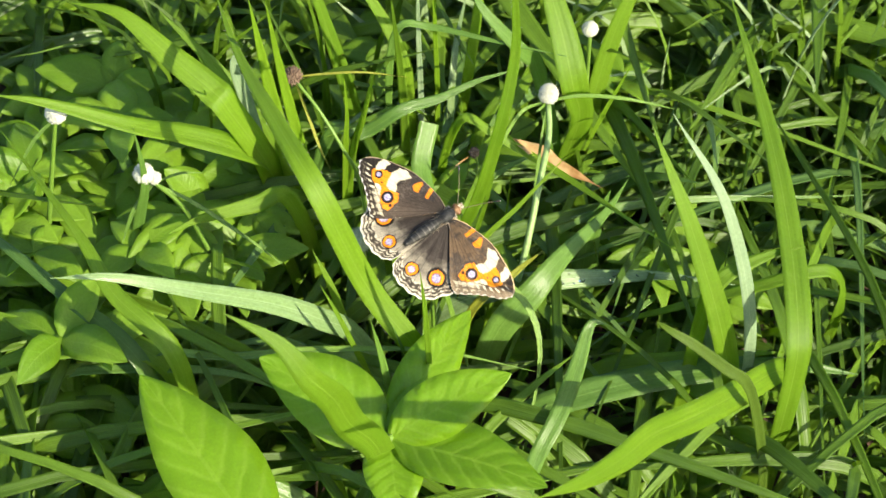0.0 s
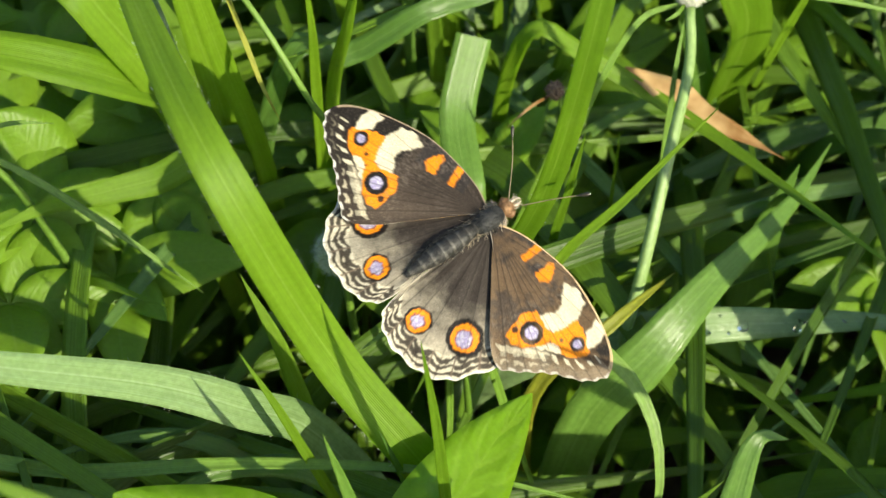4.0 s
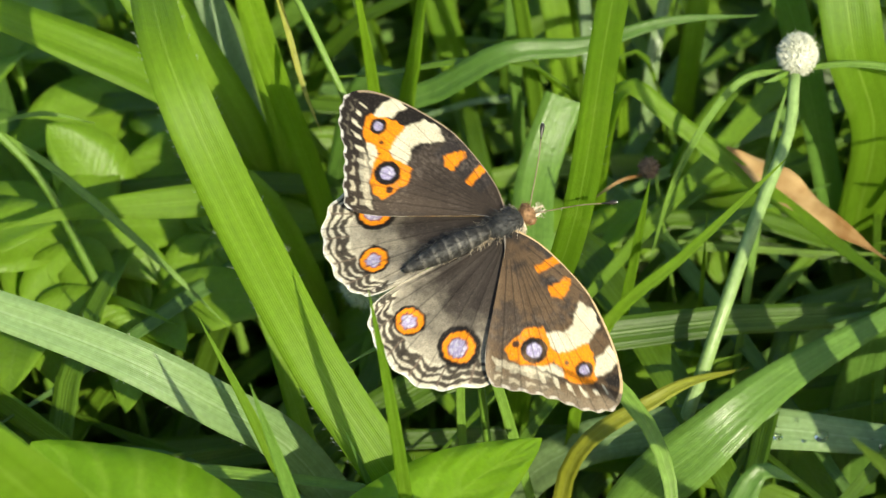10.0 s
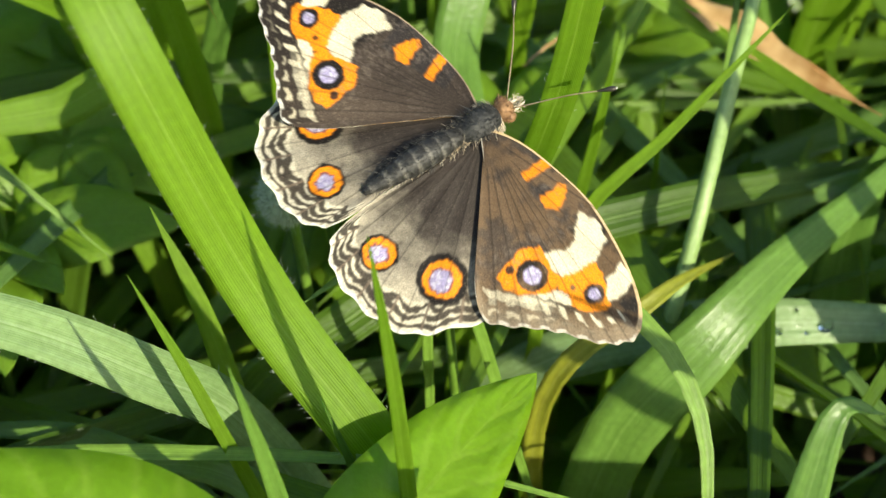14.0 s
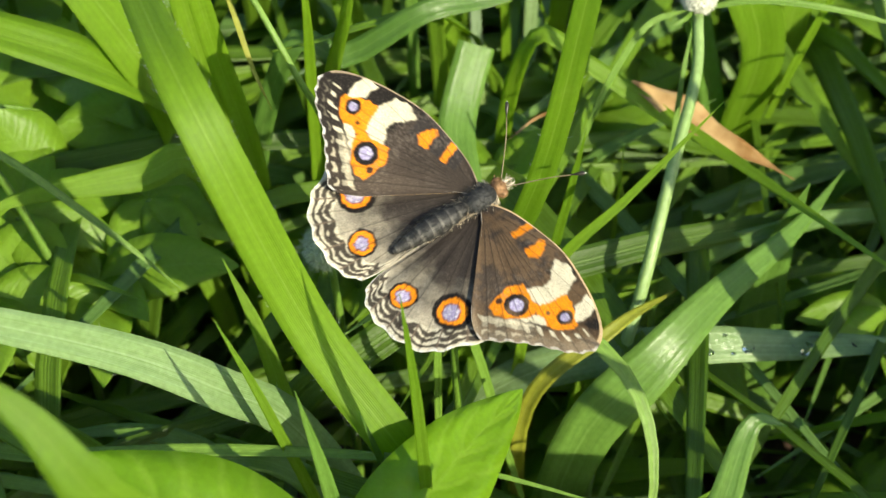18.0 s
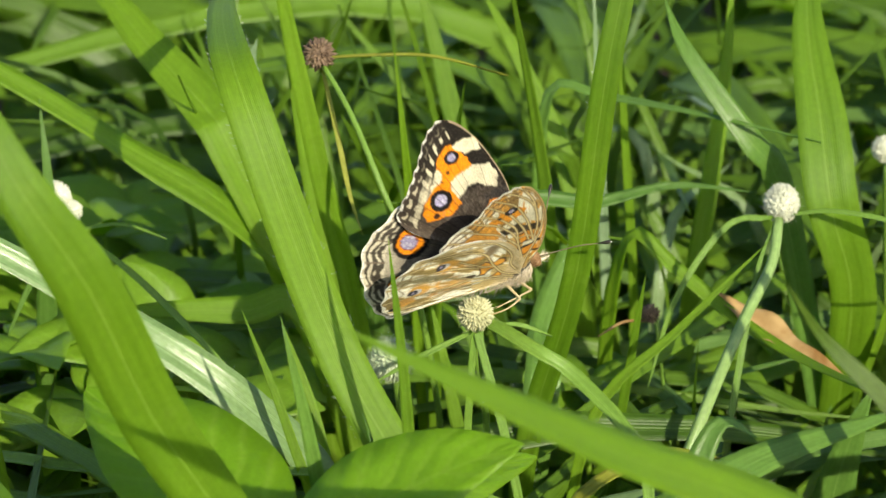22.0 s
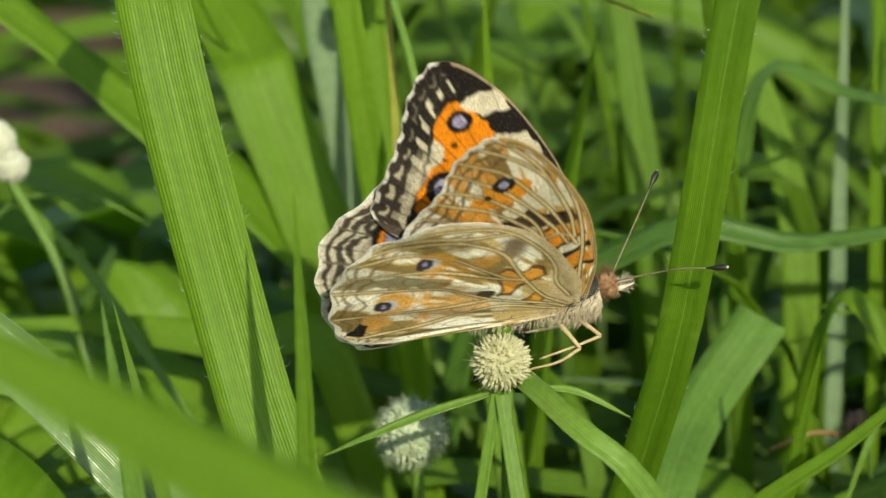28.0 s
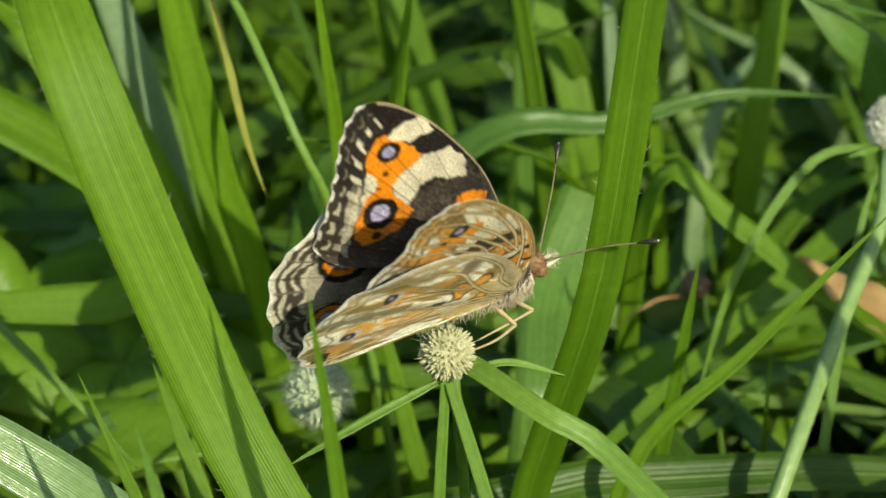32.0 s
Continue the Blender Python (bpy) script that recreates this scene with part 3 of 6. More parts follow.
grass_plant((-1.0, -0.9, 0), [
    dict(points=[(-0.7, -0.9, 0), (-0.91, -0.7, 3.36), (-1.9, -0.54, 5.9), (-2.76, -0.78, 7.06), (-3.86, -0.78, 7.95), (-5.63, -1.02, 9.21), (-7.46, -0.99, 10.19), (-8.73, -0.97, 10.51)], width=0.52, face=(0.2, -0.62, 0.74), fold=0.22, n=32, root=0.8, mat=PAINTED_LIT_GRASS, hairs=60, label="glossy bluish blade with its sheen painted pale"),
    dict(points=[(-1.0, -0.8, 0), (-1.6, -0.5, 3.2), (-2.8, -0.1, 5.0), (-4.0, 0.2, 5.5), (-5.6, 0.2, 5.4)], width=0.3, face=UPWARD, n=18, mat=BLUE_GRASS),
    dict(points=[(-1.1, -1.0, 0), (-1.7, -0.2, 4.0), (-2.1, 0.5, 6.2), (-2.5, 1.0, 7.4)], width=0.26, face=FRONT, n=18),
], "grass with a glossy blade arching sideways")
grass_plant((-2.0, 4.8, 0), [
    dict(points=[(-1.7, 5.1, 0), (-1.81, 5.01, 3.87), (-2.49, 4.83, 6.17), (-3.59, 4.27, 7.78), (-4.8, 4.16, 8.66), (-5.98, 3.74, 9.68), (-7.86, 3.95, 10.71), (-9, 4.09, 11.14)], width=0.62, face=UPWARD, fold=0.2, n=30, root=0.8),
    dict(points=[(-2, 4.6, 0), (-2.47, 4.56, 5.64), (-3.56, 4.68, 8.61), (-3.93, 4.98, 9.12), (-4.82, 5.81, 9.8), (-5.65, 6.66, 10.41), (-6.68, 7.21, 10.49)], width=0.74, face=UPWARD, fold=0.15, n=28, root=0.8),
    dict(points=[(-2.2, 4.8, 0), (-2.44, 5.15, 4.47), (-2.94, 5.38, 7.73), (-3.3, 5.24, 9.47), (-3.18, 5.17, 10.05)], width=0.38, face=(0.30, -0.82, 0.48), fold=0.1, n=24, mat=SHEEN_GRASS, label="glossy blade with a painted blue-grey sheen behind the broad one"),
    dict(points=[(-1.9, 5.2, 0), (-2.2, 5.4, 5.0), (-3.2, 6.2, 7.8), (-4.6, 7.6, 9.4)], width=0.5, face=FRONT, n=22),
    dict(points=[(-1.8, 4.9, 0), (-2.0, 4.6, 5.0), (-2.5, 4.9, 8.6), (-2.9, 5.2, 11.6)], width=0.42, face=FRONT, fold=0.3, n=22),
], "arching light green grass blades behind the broad blade")
grass_plant((0.2, 1.2, 0), [
    # the lighter colour replaces sunlight that does not reach this blade
    dict(points=WET, width=0.54, face=(0.1, -0.6, 0.78), fold=0.15, n=28, root=0.8, mat=PAINTED_LIT_GRASS, label="bluish green blade dotted with water drops"),
    dict(points=[(0.4, 1.1, 0), (1.2, 0.7, 2.4), (2.6, 0.2, 3.2), (4.4, -0.2, 3.3)], width=0.4, face=UPWARD, n=16),
    dict(points=[(0.3, 1.0, 0), (1.0, 1.8, 2.4), (2.4, 2.6, 3.4), (4.2, 3.2, 3.5)], width=0.4, face=UPWARD, n=16, mat=BLUE_GRASS),
], "low grass with a flat drop-dotted blade")
grass_plant((1.0, -0.9, 0), [
    dict(points=[(0.9, -0.4, 0), (1.16, -0.36, 2.46), (1.74, -0.14, 4.41), (2.65, 0.14, 5.27), (3.62, 0.79, 5.63), (4.97, 1.77, 5.65), (5.95, 2.85, 5.49)], width=0.72, face=(0.05, -0.6, 0.78), fold=0.1, n=26, mat=BLUE_GRASS, tip=1.6),
    dict(points=[(4.6, 1.9, 0), (4.6, 1.9, 2.4), (4.62, 1.9, 3.6), (4.7, 1.95, 4.6), (4.95, 2.0, 5.5), (5.2, 2.1, 6.1)], width=0.72, face=FRONT, mat=BLUE_GRASS, root=0.8, tip=1.4),
    dict(points=[(0.8, -1.0, 0), (1.4, -1.8, 2.8), (2.2, -2.6, 4.0), (3.2, -3.2, 4.2)], width=0.3, face=UPWARD, n=16),
], "bluish green broad grass blades with pointed tips")
grass_plant((1.3, 0.5, 0), [
    dict(points=[(1.1, 0.7, 0), (1.05, 0.99, 3.7), (1.48, 1.05, 6.13), (2.56, 1.22, 7.26), (3.73, 1.45, 8.4)], width=0.15, face=FRONT, fold=0.4, tip=0.7),
    dict(points=[(1.4, 1.9, 0), (1.7, 2.1, 4.5), (1.98, 2.0, 6.6), (2.16, 1.94, 7.74)], width=0.13, face=FRONT, fold=0.4, tip=0.7),
    dict(points=[(2.5, 2.6, 0), (2.7, 2.8, 3.0), (2.9, 2.82, 6.53)], width=0.1, face=FRONT, fold=0.4, tip=0.7),
    dict(points=[(1.5, 0.6, 0), (1.8, 0.9, 3.4), (2.4, 1.4, 5.0), (3.2, 1.5, 5.4)], width=0.16, face=FRONT, fold=0.3, tip=0.7),
    dict(points=[(1.2, 0.3, 0), (0.98, 0.06, 4.68), (2.16, 0.28, 5.9), (3.26, 1.22, 5.43)], width=0.22, face=UPWARD, fold=0.3, mat=YELLOWING, label="curled yellow-green blade"),
], "thin upright young grass shoots")
grass_plant((2.0, 4.6, 0), [
    dict(points=[(1.7, 4.8, 0), (1.62, 4.47, 5.04), (1.96, 4.06, 7.46), (2.61, 3.87, 7.09), (3.41, 3.5, 6.51), (4.22, 2.68, 6.26), (5.1, 0.96, 6.47), (6, -0.69, 6.63)], width=0.26, face=UPWARD, n=28),
    dict(points=[(3.2, 3.78, 6.7), (3.75, 3.45, 6.46), (4.3, 3.0, 6.2), (5.1, 2.4, 5.9)], width=0.42, face=(0.1, -0.6, 0.8), mat=DRY, wave=0.14, root=0.15, tip=1.4, label="dry brown part of the blade"),
    dict(points=[(2.1, 4.9, 0), (2.6, 5.2, 4.5), (3.4, 5.6, 6.2), (4.6, 6.0, 6.6)], width=0.3, face=UPWARD, n=18),
], "half-withered grass blade with a dry brown end")
grass_plant((-1.4, 4.2, 0), [
    dict(points=[(-1.8, 4.4, 0), (-1.74, 4.4, 5.06), (-1.16, 4.37, 7.58), (-0.47, 4.24, 7.42), (0.58, 4.28, 7.96), (1.53, 4.52, 7.83), (2.6, 4.7, 8.01), (3.74, 5.04, 7.78)], width=0.32, face=(0, -0.6, 0.8), mat=BLUE_GRASS, n=26),
    dict(points=[(-0.9, 4.6, 0), (-0.95, 4.0, 5.0), (-1.0, 3.7, 7.8), (-1.05, 3.4, 9.1), (-1.15, 3.3, 10.6)], width=0.15, face=FRONT, fold=0.35),
    dict(points=[(-0.8, 4.4, 0), (-0.75, 4.2, 6.2), (-0.48, 4.02, 8.3), (-0.23, 3.94, 9.82)], width=0.2, face=FRONT, fold=0.3),
    dict(points=[(-1.4, 4.4, 0), (-1.7, 3.9, 5.5), (-2.2, 3.6, 8.5), (-2.6, 3.5, 11.0), (-2.9, 3.4, 13.2)], width=0.3, face=FRONT, fold=0.3),
], "dense clump of narrow green grass blades")
grass_plant((0.5, 3.0, 0), [
    dict(points=[(0.4, 2.6, 0), (0.56, 2.54, 4.11), (0.78, 2.67, 5.89), (0.87, 3.68, 6.43), (1.28, 4.43, 7.14)], width=0.5, face=(0, -0.8, 0.5), fold=0.05, root=0.8, blunt=True, mat=BLUE_GRASS, label="cropped bluish blade with a square end"),
    dict(points=[(0.8, 3.6, 0), (1.5, 3.7, 3.0), (2.6, 4.0, 5.0), (4.6, 4.4, 5.6)], width=0.26, face=UPWARD, mat=BLUE_GRASS),
    dict(points=[(0.4, 3.6, 0), (0.2, 3.6, 4.0), (-0.2, 3.9, 6.0), (-0.9, 4.4, 6.6)], width=0.22, face=UPWARD),
], "grass with a cropped square-ended blade")
grass_plant((1.2, 6.2, 0), [
    dict(points=[(1.5, 6.2, 0), (1.4, 6.3, 4.0), (1.3, 6.6, 6.6), (1.0, 7.1, 7.8), (0.3, 7.7, 9.2), (-0.2, 8.2, 10.0)], width=0.36, face=FRONT, fold=0.25, label="yellow-green leaning blade"),
    dict(points=[(1.7, 6.4, 0), (1.7, 6.5, 5.0), (1.6, 6.6, 8.0), (1.5, 6.6, 11.0)], width=0.16, face=FRONT, fold=0.3, mat=SHEEN_GRASS),
    dict(points=[(2.0, 6.3, 0), (2.1, 6.4, 5.0), (1.95, 6.4, 8.4), (1.8, 6.4, 11.4)], width=0.14, face=FRONT, fold=0.3),
    dict(points=[(0.9, 6.0, 0), (0.7, 6.0, 6.0), (0.85, 5.96, 8.9), (1.72, 5.80, 8.95), (3.0, 5.0, 8.95), (4.6, 4.2, 8.8)], width=0.2, face=UPWARD, n=22, mat=BLUE_GRASS),
    dict(points=[(2.4, 6.6, 0), (2.9, 6.8, 5.0), (3.4, 7.4, 8.2), (3.6, 7.8, 10.6)], width=0.3, face=FRONT, n=20),
    dict(points=[(0.6, 6.4, 0), (0.1, 6.7, 5.0), (-0.6, 7.2, 8.4), (-1.2, 7.8, 10.8)], width=0.4, face=FRONT, n=20),
], "clump of pale stems and leaning blades in the turf behind")
grass_plant((5.3, 4.6, 0), [
    dict(points=[(5.5, 5, 0), (5, 4.81, 3.86), (5.1, 4.2, 6.44), (4.75, 3.93, 7.95), (4.62, 4.55, 9.05), (4.5, 5.68, 10.11), (4.64, 6.91, 11.22)], width=0.74, face=FRONT, fold=0.3, wide_at=0.6, n=28),
    dict(points=[(5.4, 4.6, 0), (4.66, 4.65, 5), (4.1, 4.85, 7.91), (3.67, 4.74, 8.64), (2.8, 5.15, 9.82), (2.5, 5.69, 10.44)], width=0.42, face=FRONT, fold=0.2, n=24, mat=BLUE_GRASS, label="glossy leaning blade with a pale sheen"),
    dict(points=[(5.3, 4.3, 5.2), (5.7, 4.2, 6.6), (6.3, 4.2, 8.1)], width=0.13, face=FRONT, fold=0.3),
    dict(points=[(5.6, 4.4, 0), (6.0, 4.0, 3.4), (6.6, 3.2, 5.0), (7.6, 2.2, 5.6)], width=0.4, face=UPWARD, n=18, mat=BLUE_GRASS),
    dict(points=[(5.2, 4.9, 0), (5.9, 5.6, 5.2), (6.8, 6.2, 8.0), (7.8, 6.6, 9.2)], width=0.5, face=FRONT, n=20),
], "stout broad grass stem with tall blades")
grass_plant((-1.0, -2.4, 0), [
    dict(points=[(-0.5, -2.9, 0), (-0.62, -2.6, 5.0), (-0.74, -2.4, 8.0), (-0.89, -2.28, 9.86)], width=0.15, face=FRONT, fold=0.4, tip=0.7),
    dict(points=[(-1.3, -1.8, 0), (-1.6, -1.6, 4.5), (-2.25, -1.2, 6.9), (-2.8, -0.9, 8.44)], width=0.14, face=FRONT, fold=0.3, tip=0.7),
    dict(points=[(-1.3, -3.0, 0), (-1.55, -2.9, 5.0), (-1.8, -2.8, 7.3), (-2.12, -2.72, 9.09)], width=0.2, face=FRONT, fold=0.35, tip=0.7, mat=BLUE_GRASS),
    dict(points=[(-0.5, -2.1, 0), (-0.7, -2.0, 4.5), (-1.0, -1.8, 6.2), (-1.3, -1.7, 7.4)], width=0.12, face=FRONT, fold=0.3, tip=0.7, mat=BLUE_GRASS),
], "young narrow grass shoots in front of the butterfly")
grass_plant((-2.2, -4.6, 0), [
    dict(points=[(-2.1, -4.6, 0), (-1.84, -4.47, 3.79), (-2.4, -4.57, 6.83), (-3.23, -5.25, 8.93), (-3.73, -5.83, 10.68), (-4.31, -6.02, 11.82), (-4.88, -5.68, 12.76), (-5.84, -5.21, 13.41)], width=0.72, face=(0.1, -0.85, 0.5), wide_at=0.5, n=30, fold=0.10, root=0.8, label="broad yellow-green blade lit from behind"),
    dict(points=[(-2.4, -4.4, 0), (-3.4, -4.0, 3.6), (-4.8, -3.4, 5.0), (-6.4, -2.6, 5.4)], width=0.5, face=UPWARD, n=18, mat=BLUE_GRASS),
    dict(points=[(-2.3, -4.2, 0), (-3.0, -3.2, 4.0), (-3.6, -2.4, 5.6)], width=0.26, face=FRONT, n=16),
], "grass plant with a broad yellow-green blade near the camera")
grass_plant((5.4, -5.6, 0), [
    dict(points=[(8.6, -2, -0.2), (8.52, -2.56, 3.21), (7.49, -3.63, 5.33), (5.88, -4.92, 6.61), (4.32, -6.04, 7.69), (2.98, -7.06, 8.85), (1.73, -8.26, 9.9), (0.5, -9.32, 10.98), (-0.76, -10.18, 12.02)], width=0.66, face=(0.15, -0.58, 0.78), wide_at=0.5, n=40, fold=0.12, tip=0.7, root=0.7, hairs=120, label="broad bright blade reaching towards the camera"),
    dict(points=[(6.9, -5.4, 0), (6.6, -5.4, 4.0), (5.95, -5.35, 7.2), (5.25, -5.3, 8.2), (4.5, -5.2, 9.1), (3.85, -5.1, 9.75), (3.42, -5.4, 10.5)], width=0.27, face=FRONT, n=24, fold=0.4, tip=0.8, root=0.8, mat=SHADED_GRASS, label="narrow blade painted dark as if in shade"),
    dict(points=[(5.2, -5.8, 0), (4.0, -6.6, 3.0), (2.4, -7.0, 4.4), (0.8, -7.0, 4.6)], width=0.5, face=UPWARD, n=18),
], "grass plant with a blade arching across near the camera")
grass_plant((7.6, -3.4, 0), [
    dict(points=[(6.9, -2.6, 0), (6.57, -2.91, 4.77), (5.78, -1.96, 8.4), (4.94, -0.55, 11.18)], width=0.6, face=FRONT, n=20),
    dict(points=[(7.2, -2.4, 0), (7.11, -2.68, 5.6), (6.54, -1.65, 9.11), (5.45, -0.46, 11.31)], width=0.34, face=FRONT, mat=SHEEN_GRASS),
    dict(points=[(9.5, -1.0, 0), (9.99, -1.46, 4.15), (9.37, -1.8, 6.26), (7.62, -1.6, 6.01), (5.73, -0.72, 4.68), (3.86, 0.52, 2.99)], width=0.34, face=UPWARD, n=24, label="long dark green blade arching low"),
    dict(points=[(7, -4.6, 0), (7.5, -4.36, 5.32), (7.74, -3.7, 7.09), (8.45, -0.67, 7.78), (8.88, 2.42, 8.34), (9.22, 5.47, 8.6)], width=0.66, face=(0.1, -0.6, 0.75), n=26),
    dict(points=[(5.4, -2.6, 0), (5.91, -2.33, 5.63), (6.3, -2.22, 7.25), (7.45, -2, 7.56), (8.54, -1.9, 7.53)], width=0.4, face=UPWARD, n=20, label="short yellow-green blade"),
], "tall coarse grass at the edge of the clearing")
grass_plant((3.2, -3.4, 0), [
    dict(points=[(0.9, -5.2, 0), (0.95, -4.98, 4.77), (1.95, -4.09, 6.17), (2.44, -3.65, 7.15), (2.86, -3.16, 7.91), (3.3, -3.11, 7.73)], width=0.42, face=(0, -0.4, 0.9), n=22, mat=BLUE_GRASS, label="bluish blade with a curled over end"),
    dict(points=[(0.9, -2.3, 2.2), (1.81, -2.39, 4.0), (4.84, -2.48, 4.5), (8.0, -2.76, 4.3), (10, -3.0, 3.6)], width=0.7, face=UPWARD, n=20, mat=BLUE_GRASS),
    dict(points=[(2.8, -3.6, 0), (3.37, -1.81, 3.68), (5.61, -2.12, 4.46), (8.19, -2.55, 4.51)], width=0.6, face=UPWARD, n=20),
    dict(points=[(-0.6, -4.4, 3.5), (0.01, -4, 5.45), (1.49, -3.16, 5.95), (2.84, -2.42, 5.98)], width=0.26, face=UPWARD, n=18),
], "low bluish grass blades lying across one another")
grass_plant((-6.6, -0.4, 0), [
    dict(points=[(-5.6, -1.6, 0), (-5.82, -1.34, 4.35), (-6.23, -0.96, 7.22), (-7.26, 0.3, 8.1), (-7.75, 1.83, 8.63), (-8.86, 5.28, 8.75)], width=0.5, face=(0.3, -0.5, 0.8), n=24),
    dict(points=[(-6, -1, 0), (-6.48, -0.65, 4.35), (-6.94, -0.05, 6.21), (-8.17, 1.45, 6.91), (-9.42, 3.44, 7.05), (-10.28, 4.79, 7)], width=0.44, face=(0.3, -0.5, 0.8), n=24, mat=BLUE_GRASS),
    dict(points=[(-5.8, -0.6, 0), (-5.9, -0.4, 4.4), (-6.5, 0.0, 6.0), (-7.89, 0.57, 6.3), (-9.83, 0.55, 6.2), (-12, 0.4, 5.6)], width=0.55, face=UPWARD, n=24),
    dict(points=[(-7.2, 0.8, 0), (-7.12, 0.49, 4.47), (-6.55, 0.17, 5.91), (-4.92, -0.62, 6.19), (-2.86, -1.1, 6.38), (-0.43, -1.97, 6.6), (1.78, -3.04, 6.4)], width=0.2, face=UPWARD, n=24, mat=STEM, fold=0.5, label="long pale lying stem"),
    dict(points=[(-11, 1.0, 3.0), (-9.08, 0.6, 5.2), (-6.72, 0.0, 5.6), (-4.62, -0.62, 5.4), (-3.2, -1.0, 4.4)], width=0.24, face=UPWARD, n=20, mat=BLUE_GRASS),
], "crossing grass blades and a pale lying stem")
grass_plant((-2.0, 3.4, 0), [
    dict(points=[(-1.6, 3.5, 0), (-1.8, 3.5, 4.0), (-2.51, 3.4, 6.67), (-3.24, 3.3, 6.72), (-3.96, 3.2, 6.77), (-4.75, 3.1, 6.8), (-5.54, 2.8, 6.84)], width=0.42, face=FRONT, n=22, root=0.8),
    dict(points=[(-1.9, 3.3, 0), (-2.3, 3.5, 3.4), (-2.9, 3.9, 5.0), (-3.8, 4.4, 5.6)], width=0.3, face=UPWARD, n=16),
], "grass with a blade arching behind the hairy one")
grass_plant((-5.9, 3.8, 0), [
    dict(points=[(-6.3, 3.8, 0), (-6.2, 3.7, 4.0), (-6.1, 3.5, 6.5), (-5.9, 3.3, 8.2), (-6.0, 3.65, 9.7)], width=0.3, face=FRONT, n=20, mat=BLUE_GRASS),
    dict(points=[(-5.8, 4.4, 0), (-5.6, 4.9, 4.0), (-5.85, 5.6, 5.8), (-6.1, 7.0, 6.4)], width=0.5, face=UPWARD, n=18, mat=BLUE_GRASS),
    dict(points=[(-5.6, 3.6, 0), (-5.0, 3.2, 4.6), (-4.4, 2.6, 5.8), (-3.4, 1.6, 6.2)], width=0.2, face=UPWARD, n=18),
], "grass round the white sedge head")


# ---------------------------------------------------------------- sedge plants with round heads
def ball_points(count, seed):
    r = np.random.default_rng(seed)
    i = np.arange(count) + 0.5
    z = 1 - 2 * i / count
    a = i * 2.39996 + r.uniform(0, 0.2, count)
    s = np.sqrt(1 - z * z)
    return np.stack([s * np.cos(a), s * np.sin(a), z], 1)


def round_head(at, radius, count, spike, material, parent, label, seed=0, tall=1.0, fuzzy=0):
    """A ball of packed spikelets, each a small pointed cone, with fine threads if fuzzy."""
    r = np.random.default_rng(seed)
    out = []
    c = np.asarray(at, float)
    n, k = 10, 16
    ring = [(c + radius * 0.88 * np.array([math.sin(math.pi * i / n) * math.cos(6.2832 * j / k), math.sin(math.pi * i / n) * math.sin(6.2832 * j / k), tall * math.cos(math.pi * i / n)])) * CM for i in range(n + 1) for j in range(k)]
    out.append((np.array(ring), [(i * k + j, i * k + (j + 1) % k, (i + 1) * k + (j + 1) % k, (i + 1) * k + j) for i in range(n) for j in range(k)], np.zeros((len(ring), 2))))
    for d in ball_points(count, seed):
        d = unit(d + r.normal(0, 0.06, 3))
        s = d * np.array([1, 1, tall])
        p = c + s * radius * 0.55
        e = c + s * (radius + spike * r.uniform(0.2, 1.0)) + r.normal(0, 0.008, 3)
        w = radius * 2.1 / math.sqrt(count)
        out.append(tube([p, p + (e - p) * 0.55, e], w, 0.004, 3, 5, True, lambda t, w=w: w * (1 - 0.25 * t) if t < 0.55 else max(w * 1.9 * (1 - t) * 0.95, 0.003)))
    for _ in range(fuzzy):
        d = unit(r.normal(0, 1, 3))
        p = c + d * radius * 0.9
        out.append(tube([p, p + d * 0.04 + r.normal(0, 0.012, 3), p + d * 0.075 + r.normal(0, 0.02, 3)], 0.003, 0.001, 2, 3, False))
    v, f, u = join(out)
    return link_mesh("flower_head", v, f, material, parent, label, u)


def sedge(at, stem, radius, material, label, head_label, bracts=(), seed=0, tall=1.0, fuzzy=0, count=150, spike=0.05, stem_r=0.07, stem_mat=None, lobe=None):
    plant = thing("sedge_plant", (stem[0][0], stem[0][1], 0), label, "sedge", "sedge plants with round heads")
    v, f, u = tube(list(stem), stem_r, stem_r * 0.75, 20, 7)
    link_mesh("stem", v, f, stem_mat or STEM, plant, "", u)
    round_head(at, radius, count, spike, material, plant, head_label, seed, tall, fuzzy)
    if lobe:
        round_head(np.array(at) + np.array(lobe), radius * 0.62, count // 2, spike, material, plant, head_label, seed + 9, 1.0, fuzzy // 2)
    for k, b in enumerate(bracts):
        b = dict(b)
        mat = b.pop("mat", STEM)
        v, f, u = ribbon(seed=k, **b)
        link_mesh("bract", v, f, mat, plant, "", u)
    return plant


